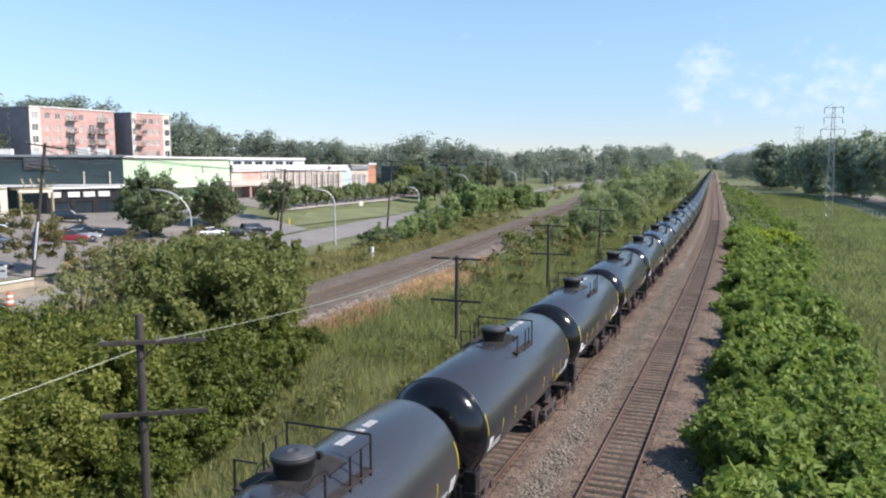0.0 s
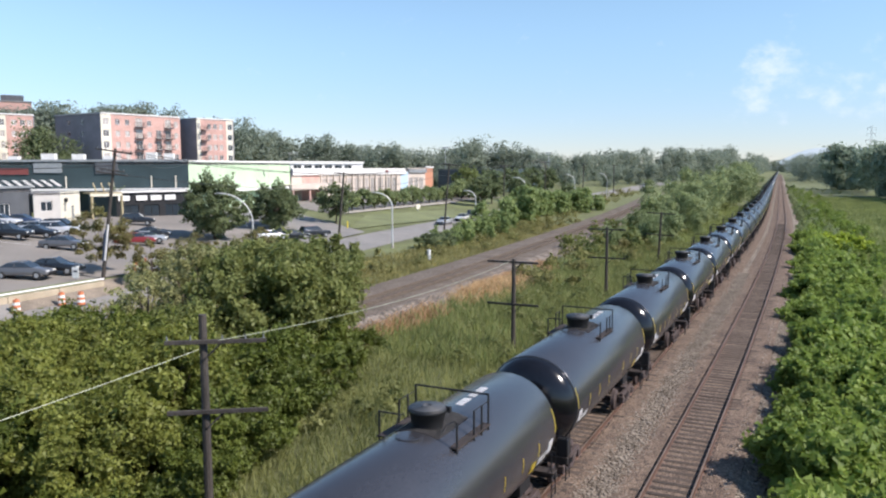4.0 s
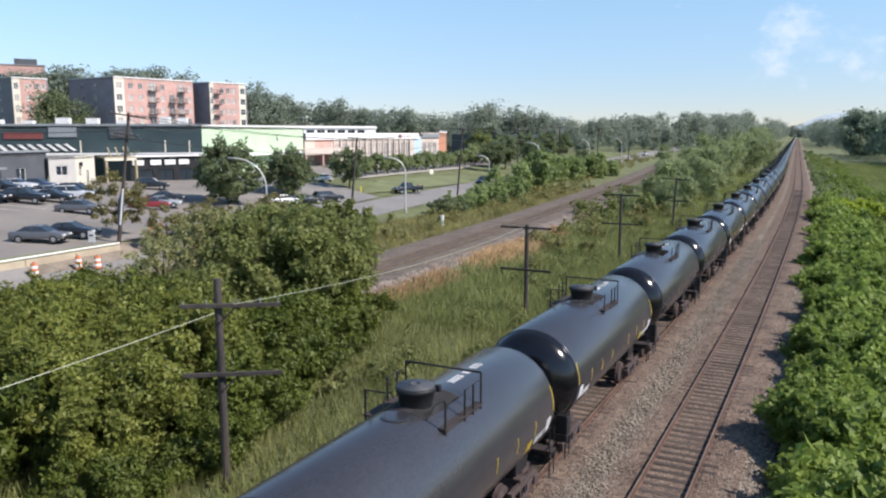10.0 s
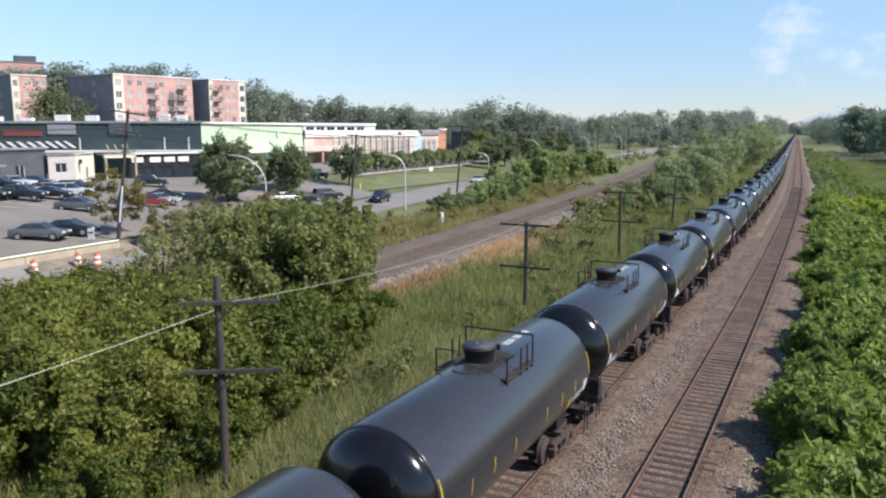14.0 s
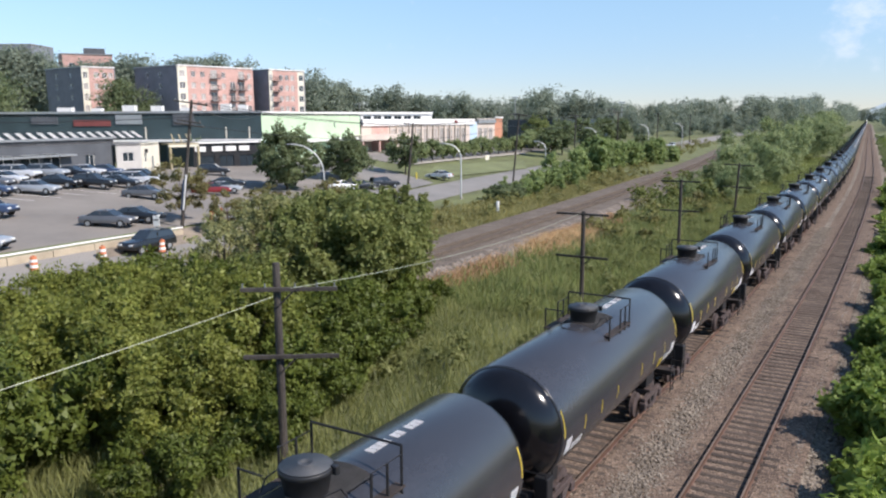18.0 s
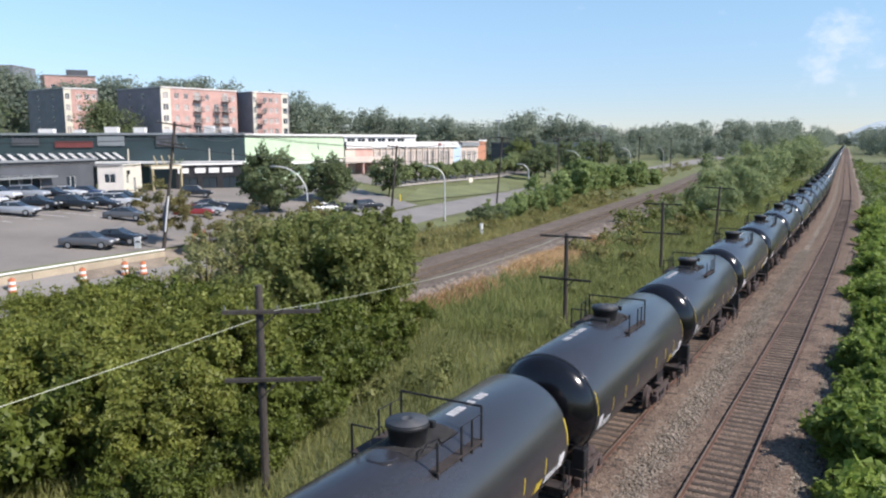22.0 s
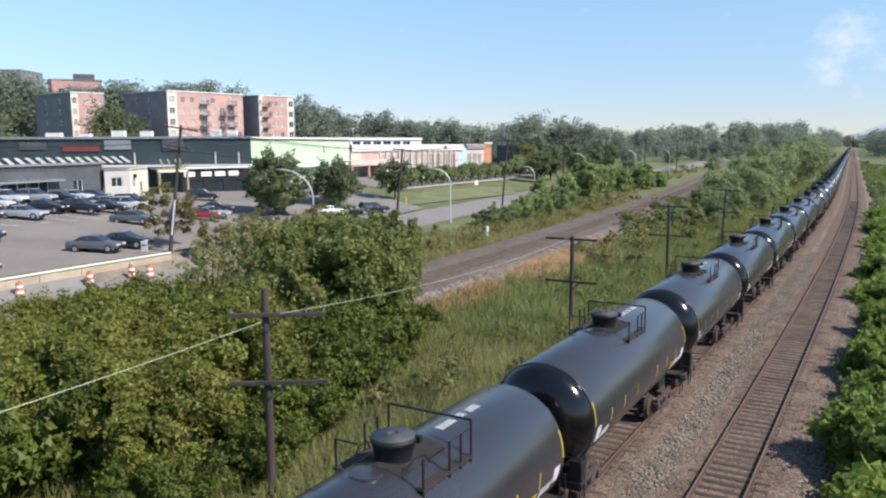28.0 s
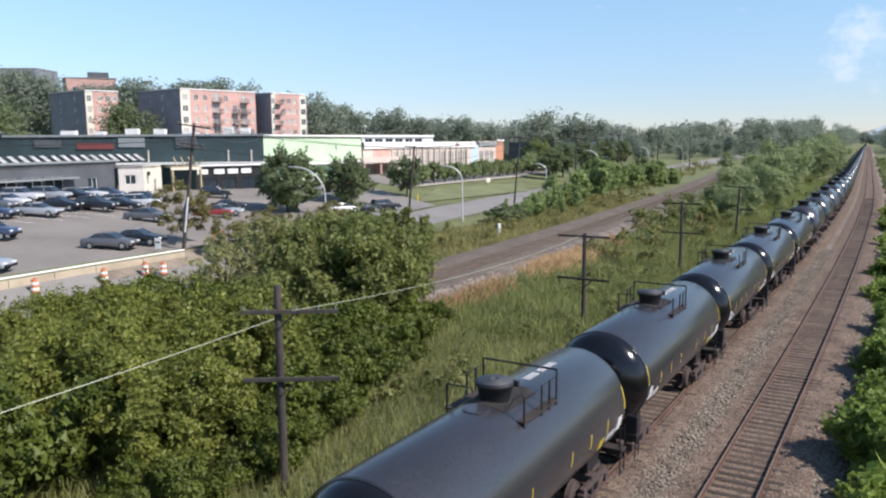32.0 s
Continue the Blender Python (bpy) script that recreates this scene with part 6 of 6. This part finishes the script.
def traffic_barrel(x, y):
    z = height(x, y) + 0.1
    ob = empty("traffic_barrel", pose(x, y, z), "orange and white striped traffic barrel", "traffic barrel", "traffic barrels")
    rr = (0.30, 0.29, 0.27, 0.26, 0.24, 0.22)
    for k in range(5):
        part("band", a_rod((0, 0, 0.06 + 0.2 * k), (0, 0, 0.26 + 0.2 * k), rr[k], rr[k + 1], 14), M_ORANGE if k % 2 == 0 else M_WHITE, ob)
    part("foot", a_rod((0, 0, 0), (0, 0, 0.07), 0.40, 0.38, 14), M_TYRE, ob)
    part("handle", a_box(-0.12, 0.12, -0.02, 0.02, 1.05, 1.14), M_ORANGE, ob)
    return ob


for x, y in ((-53.3, 30.7), (-53.1, 36.1), (-53.0, 39.8), (-52.3, 41.0), (-53.0, 25.0), (-56.2, 53.5)):
    traffic_barrel(x, y)
barrier = empty("road_barrier", pose(-56.8, 51.0, height(-56.8, 51.0), 0, 0, 60), "orange and white construction barrier", "barrier")
for sx in (-0.5, 0.5):
    part("leg", a_box(sx - 0.05, sx + 0.05, -0.3, 0.3, 0.0, 1.3), M_ORANGE, barrier)
for z in (0.45, 0.75, 1.05):
    part("board", a_box(-0.6, 0.6, -0.05, 0.05, z, z + 0.16), M_ORANGE if z == 0.75 else M_WHITE, barrier)
notice = empty("small_sign", pose(-56.4, 43.8, height(-56.4, 43.8) + 0.1, 0, 0, 20), "small white sign by the wall", "sign")
part("board", a_box(-0.3, 0.3, -0.02, 0.02, 0.3, 1.25), M_WHITE, notice)
part("text_bar", a_box(-0.2, 0.2, -0.03, -0.021, 0.8, 0.95), M_GREYWALL, notice)
part("stake", a_box(-0.03, 0.03, 0.02, 0.06, 0, 1.1), M_STEEL, notice)

marker = empty("white_post", pose(-43.6, 84.5, -0.9), "white marker post beside the branch line", "post")
part("post", a_rod((0, 0, 0), (0, 0, 1.45), 0.24, 0.22, 14), M_WHITE, marker)
part("base", a_box(-0.35, 0.35, -0.2, 0.2, -0.1, 0.1), M_CONCRETE, marker)

# painted bay lines
bays = empty("bay_lines", Matrix(), "worn white parking lines on the asphalt", "road marking", kind="structure")
for k in range(7):
    for x0 in (-75.5, -86.5):
        a, b = (x0, 41.0 + 3.1 * k), (x0 - 4.6, 38.4 + 3.1 * k)
        bm = bmesh.new()
        pts = [(a[0], a[1] - 0.07), (a[0], a[1] + 0.07), (b[0], b[1] + 0.07), (b[0], b[1] - 0.07)]
        bm.faces.new([bm.verts.new((p[0], p[1], height(*p) + 0.125)) for p in pts])
        part("line", bm, M_WHITE, bays)

# trees by the road and the shops
R1 = leafy("street_tree", 8.4, 4.0, 100, 120, 0.30, 51, L_STREET, "green leafy street tree beside the car park", "tree", group="street trees", base=0.10, bough=0.85, loose=0.9)
R2 = leafy("street_tree", 6.8, 2.8, 60, 80, 0.32, 52, L_STREET, "small round street tree", "tree", group="street trees", bough=0.72, base=0.22, limbs=6, loose=0.9)
scatter(R1, [(-75.0, 80.5, 1.0, 0), (-76.5, 95.5, 0.84, 200), (-112, 96, 0.5, 10)])
scatter(R2, [(-76.4, 112.4, 1.0, 0), (-79, 101, 0.8, 70), (-77, 178, 1.05, 0), (-79, 190, 1.2, 80), (-77, 205, 1.0, 150), (-62.5, 206, 0.9, 200), (-90, 231, 1.2, 10), (-88, 246, 1.25, 100), (-94, 224, 1.1, 220), (-86, 258, 1.2, 40), (-82, 222, 0.9, 77)])
S1 = leafy("sparse_tree", 6.2, 2.5, 46, 80, 0.20, 58, leaf_mat("brownish_leaves", (0.16, 0.125, 0.055), (0.33, 0.33, 0.13), 0.5, 0.5), "thin brownish-green young tree below the car park", "tree", group="young trees", bough=0.5, base=0.2, loose=0.8)
scatter(S1, [(-58.4, 48.4, 0.95, 0), (-54.6, 53.6, 0.6, 80), (-53.6, 57.6, 0.58, 190), (-57.0, 58.6, 0.55, 260), (-53.2, 49.0, 0.7, 30), (-52.6, 62.0, 0.75, 120), (-54.8, 66.5, 0.7, 310)])
Y1 = leafy("yellow_tree", 8.5, 3.6, 80, 90, 0.36, 56, L_MEADOW, "pale yellow-green tree beside the hall", "tree", bough=0.8)
scatter(Y1, [(-101, 222, 1.0, 0)])
H1 = leafy("clipped_tree", 4.4, 1.7, 40, 80, 0.30, 53, L_LINE, "clipped round tree in the planted row before the hall", "tree", group="clipped trees", bough=0.5, base=0.25, limbs=4)
scatter(H1, [(-86 - 0.14 * k, 128 + 4.6 * k, 0.8 + 0.25 * ((k * 7) % 5) / 5, 40 * k) for k in range(13)] + [(-88, 190, 1.25, 20)])
G1 = leafy("round_hedge", 2.0, 1.7, 60, 80, 0.20, 54, L_STREET, "dark green round hedge by the road", "hedge", trunk=False, base=0.0, bough=0.42, group="roadside hedges")
scatter(G1, [(-50.5, 98, 1.0, 0), (-49.6, 101, 1.0, 70), (-50.3, 105, 0.9, 140)])
C1 = leafy("conifer_shrub", 3.4, 0.6, 40, 80, 0.18, 55, L_TREE, "narrow upright dark shrub below the road", "shrub", trunk=False, base=0.0, bough=0.28, group="upright shrubs")
scatter(C1, [(-48.6, 71.5, 1.25, 0), (-47.4, 73.5, 0.95, 60), (-49.5, 69, 0.8, 20)])


# ---- pylons and fence to the east ----
def pylon(x, y, h):
    ob = empty("lattice_pylon", pose(x, y, -0.95), "grey steel lattice power pylon in the meadow", "pylon", "power pylons")
    w = lambda z: 0.6 * (1 - z / h) + 0.22
    for sx in (-1, 1):
        for sy in (-1, 1):
            part("leg", a_rod((sx * w(0), sy * w(0), 0), (sx * w(h), sy * w(h), h), 0.040, 0.03, 5), M_STEEL, ob)
    n = 12
    for k in range(n):
        z0, z1 = h * k / n, h * (k + 1) / n
        for sy in (-1, 1):
            bm = bmesh.new()
            rod(bm, (-w(z0), sy * w(z0), z0), (w(z1), sy * w(z1), z1), 0.014, seg=4)
            rod(bm, (w(z0), sy * w(z0), z0), (-w(z1), sy * w(z1), z1), 0.014, seg=4)
            part("lattice", bm, M_STEEL, ob)
    for z in (h * 0.80, h * 0.90, h * 0.985):
        bm = bmesh.new()
        r = 2.2 if z < h * 0.85 else 1.7
        rod(bm, (-r, 0, z), (r, 0, z), 0.05, seg=5)
        rod(bm, (-r, 0, z), (0, 0, z + 0.9), 0.03, seg=4)
        rod(bm, (r, 0, z), (0, 0, z + 0.9), 0.03, seg=4)
        part("arm", bm, M_STEEL, ob)
        for sx in (-1, 1):
            part("insulator", a_rod((sx * r, 0, z - 1.2), (sx * r, 0, z), 0.07, seg=6), M_INSUL, ob)
    return ob


pylon(14.8, 174, 23.6)
pylon(20, 400, 30)
fence = empty("wire_fence", Matrix(), "wire fence with steel posts along the far road", "fence")
for k in range(22):
    y = 150 + 8 * k
    x = 24 + 0.02 * (y - 150)
    part("post", a_rod((x, y, -0.9), (x, y, 1.1), 0.06, seg=5), M_STEEL, fence)
for z in (-0.1, 0.5, 1.05):
    part("wire", a_rod((24, 150, z), (27.4, 318, z), 0.02, seg=4), M_STEEL, fence)


# ---- behind the lawn ----
def delivery_truck(x, y, turn):
    ob = empty("delivery_truck", pose(x, y, height(x, y) + 0.12, 0, 0, turn), "dark box truck with a white cab before the hall", "truck")
    part("box", a_box(-4.0, 1.2, -1.25, 1.25, 1.0, 3.9, bevel=0.06), M_DARKCLAD, ob)
    part("cab", prism([(1.3, 0.6), (1.3, 2.9), (2.4, 2.9), (3.1, 1.9), (3.3, 1.3), (3.3, 0.6)], 1.15, 1.05, 0.06), M_WHITE, ob, "white cab")
    part("door_panel", a_box(-4.06, -4.0, -1.1, 1.1, 1.2, 3.7), M_WHITE, ob)
    for wx in (-3.0, 2.4):
        for sy in (-1, 1):
            part("wheel", a_rod((wx, sy * 0.9, 0.45), (wx, sy * 1.2, 0.45), 0.46, seg=16), M_TYRE, ob)
    part("chassis", a_box(-4.0, 3.2, -0.5, 0.5, 0.55, 1.0), M_IRON, ob)


delivery_truck(-91, 196, 20)
hall = empty("dark_hall", Matrix(), "low dark hall behind trees", "building")
facade(hall, (-101, 238), (-94, 268), 1.5, 10.6, M_DARKCLAD, [(3 + 5 * k, 6 + 5 * k, 5.5, 7.5) for k in range(5)])
facade(hall, (-120, 240), (-101, 238), 1.5, 10.6, M_GREYWALL)
slab(hall, [(-101, 238), (-94, 268), (-112, 272), (-120, 240)], 10.2, 10.5, M_ROOF)
grey = empty("concrete_block", Matrix(), "grey concrete building above the trees", "building")
facade(grey, (-118, 318), (-108, 322), 2, 15.0, M_CONCRETE, [(2, 4, 10.5, 12), (6, 8, 10.5, 12)])
facade(grey, (-122, 330), (-118, 318), 2, 15.0, M_CONCRETE)
slab(grey, [(-118, 318), (-108, 322), (-112, 334), (-122, 330)], 14.6, 15.0, M_ROOF)
for x, y, top in ((-98.3, 295.9, 17.2), (-128, 262, 19)):
    mast = empty("light_mast", pose(x, y, height(x, y)), "tall pale mast with floodlights", "mast", "light masts")
    part("pole", a_rod((0, 0, 0), (0, 0, top - height(x, y)), 0.2, 0.12, 8), M_STEEL, mast)
    part("floodlight", a_box(-1.4, 1.4, -0.2, 0.2, top - height(x, y) - 0.5, top - height(x, y), bevel=0.05), M_WHITE, mast)
tagged(ribbon("lawn_path", [(-84.5, 124), (-85, 150), (-85, 180)], [(-0.9, 0.2), (0.9, 0.2)], M_CONCRETE, height), "pale path behind the lawn", "path", kind="structure")
for x, y, m in ((-71.5, 108.5, M_YELLOW), (-72.5, 107.5, M_RED)):
    post = empty("short_post", pose(x, y, height(x, y)), "short painted post at the lawn corner", "post", "short posts")
    part("shaft", a_rod((0, 0, 0), (0, 0, 1.3), 0.12, 0.10, 8), m, post)
board = empty("lawn_sign", pose(-79, 148, height(-79, 148), 0, 0, 75), "small pale sign on the lawn", "sign")
part("board", a_box(-0.6, 0.6, -0.05, 0.05, 0.6, 1.6), M_CREAM, board)
part("leg", a_box(-0.05, 0.05, 0.05, 0.12, 0, 1.2), M_STEEL, board)


# ---- distant hill ----
def far_hill():
    v, q = [], []
    n = 60
    for i in range(n + 1):
        t = i / n
        x = -250 + 1100 * t
        z = 20 + 82 * sm(t * 5.0) * sm((1 - t) * 4.0) * (0.95 + 0.05 * math.sin(9 * t) * math.cos(23 * t))
        v += [(x, 3600 + 200 * t, -2), (x, 3750 + 200 * t, z)]
        if i:
            k = 2 * i
            q.append((k - 2, k, k + 1, k - 1))
    # the pale grey-blue base colour stands in for haze
    return tagged(mesh_np("backdrop_hill", v, q, mat("far_hill", (0.46, 0.53, 0.56), 1.0, var=0.1, scale=0.002, bump=0, world_space=True), smooth=True), "hazy blue hill on the horizon", "hill", kind="structure")


far_hill()


# ---- ties ----
def ties():
    bm = a_box(-1.28, 1.28, -0.115, 0.115, -0.10, 0.0, bevel=0.0)
    bmesh.ops.bevel(bm, geom=[e for e in bm.edges if abs(e.verts[0].co.z) < 0.01 and abs(e.verts[1].co.z) < 0.01], offset=0.015, segments=1, affect='EDGES')
    me = bpy.data.meshes.new("tie")
    bm.to_mesh(me)
    bm.free()
    me.materials.append(M_TIE)
    rng = random.Random(3)
    for off, name in ((TRACK_B, "track_east"), (TRACK_A, "track_west")):
        top = tagged(new(name), "brown wooden ties of the main line in ballast", "track", kind="structure")
        for k in range(290):
            x, y, a = bend(8 + 0.53 * k, off + rng.uniform(-0.05, 0.05))
            ob = new("tie", me)
            ob.parent = top
            ob.matrix_basis = pose(x, y, -0.148 + rng.uniform(-0.012, 0.012), 0, rng.uniform(-0.3, 0.3), a + rng.uniform(-1.0, 1.0))
    v, q = [], []
    base = [(-1.28, -0.115), (1.28, -0.115), (1.28, 0.115), (-1.28, 0.115)]
    for i in range(0, len(BRANCH) - 1):
        p, d = Vector(BRANCH[i]), Vector(BRANCH[i + 1]) - Vector(BRANCH[i])
        u = d.normalized()
        for k in range(8):
            c = p + d * (k / 8)
            n = len(v)
            v += [(c.x + u.y * a + u.x * b - 0.05 * u.y, c.y - u.x * a + u.y * b, -0.185) for a, b in base]
            q.append((n, n + 1, n + 2, n + 3))
    tagged(mesh_np("branch_ties", v, q, M_OLDTIE), "dusty wooden ties of the branch line", "ties", kind="stuff")


ties()


def loose_stones():
    """Stones of the ballast that stand out singly."""
    rng = np.random.default_rng(77)
    n = 30000
    y = 9 + 75 * rng.uniform(0, 1, n) ** 1.6
    x = np.where(rng.uniform(0, 1, n) < 0.66, rng.uniform(-7.15, -5.35, n) + rng.normal(size=n) * 0.30, rng.uniform(-2.5, -1.3, n) + rng.normal(size=n) * 0.15)
    x += np.array([bend(float(s))[0] for s in y])
    s = rng.uniform(0.022, 0.058, n)
    z = -0.19 - np.maximum(0, x - np.array([bend(float(k))[0] for k in y]) + 2.4) * 0.28
    c = np.stack([x, y, z], 1)
    corner = np.array([(-1, -1, -0.4), (1, -1, -0.4), (1, 1, -0.4), (-1, 1, -0.4), (-0.6, -0.5, 0.8), (0.7, -0.6, 0.7), (0.5, 0.7, 0.9), (-0.7, 0.6, 0.7)])
    a = rng.uniform(0, 6.283, n)
    rot = np.stack([np.stack([np.cos(a), -np.sin(a)], 1), np.stack([np.sin(a), np.cos(a)], 1)], 1)
    v = np.repeat(corner[None], n, 0) * s[:, None, None] * rng.uniform(0.7, 1.3, (n, 8, 1))
    v[:, :, :2] = np.einsum('nij,nkj->nki', rot, v[:, :, :2])
    v = (v + c[:, None]).reshape(-1, 3)
    f = np.array([(4, 5, 6, 7), (0, 1, 5, 4), (1, 2, 6, 5), (2, 3, 7, 6), (3, 0, 4, 7)])
    q = (f[None] + 8 * np.arange(n)[:, None, None]).reshape(-1, 4)
    return tagged(mesh_np("ballast_stones", v, q, M_STONE), "loose grey-brown ballast stones between the tracks", "stones", kind="stuff")


loose_stones()


def gone(t):
    """How far the train has rolled; it slows a little."""
    return SPEED * t + 0.0022 * t * (32.0 - t)


def motions():
    """The train rolls towards the camera at an even speed; cars come down the side road."""
    times = [0.0, 1 / 30] + [float(k) for k in range(1, 32)] + [32 - 1 / 30, 32.0]
    for ob, s0 in TRAIN:
        rows = []
        for t in times:
            x, y, a = bend(s0 - gone(t), TRACK_A)
            rows.append((t, pose(x, y, 0, 0, 0, a)))
        walk(ob, rows)
    # the wheels of the cars that pass close by
    for ob, s0 in TRAIN[:28]:
        t0, t1 = max(0.0, (s0 - 62) / SPEED), min(31.9, (s0 + 2) / SPEED)
        if t1 <= t0 + 0.2:
            continue
        n = int((t1 - t0) / 0.065) + 1
        span = [t0 + (t1 - t0) * k / n for k in range(n + 1)]
        for truck in ob.children:
            for w in truck.children:
                if w.name.startswith("wheelset"):
                    y = w.matrix_basis.translation.y
                    rows = [(t, pose(0, y, 0.46, math.degrees((gone(t) - gone(t0)) / 0.46) % 360.0, 0, 0)) for t in span]
                    walk(w, ([(0.0, rows[0][1])] if t0 > 0 else []) + rows + [(32.0, rows[-1][1])])
    for ob, places in TRAFFIC:
        rows = []
        for k, (t, x, y) in enumerate(places):
            a, b = places[max(0, k - 1)], places[min(len(places) - 1, k + 1)]
            d = (b[1] - a[1], b[2] - a[2])
            if math.hypot(*d) > 0.3:
                head = math.degrees(math.atan2(d[1], d[0]))
            rows.append((float(t), pose(x, y, height(x, y) + 0.14, 0, 0, head)))
        walk(ob, rows)


motions()
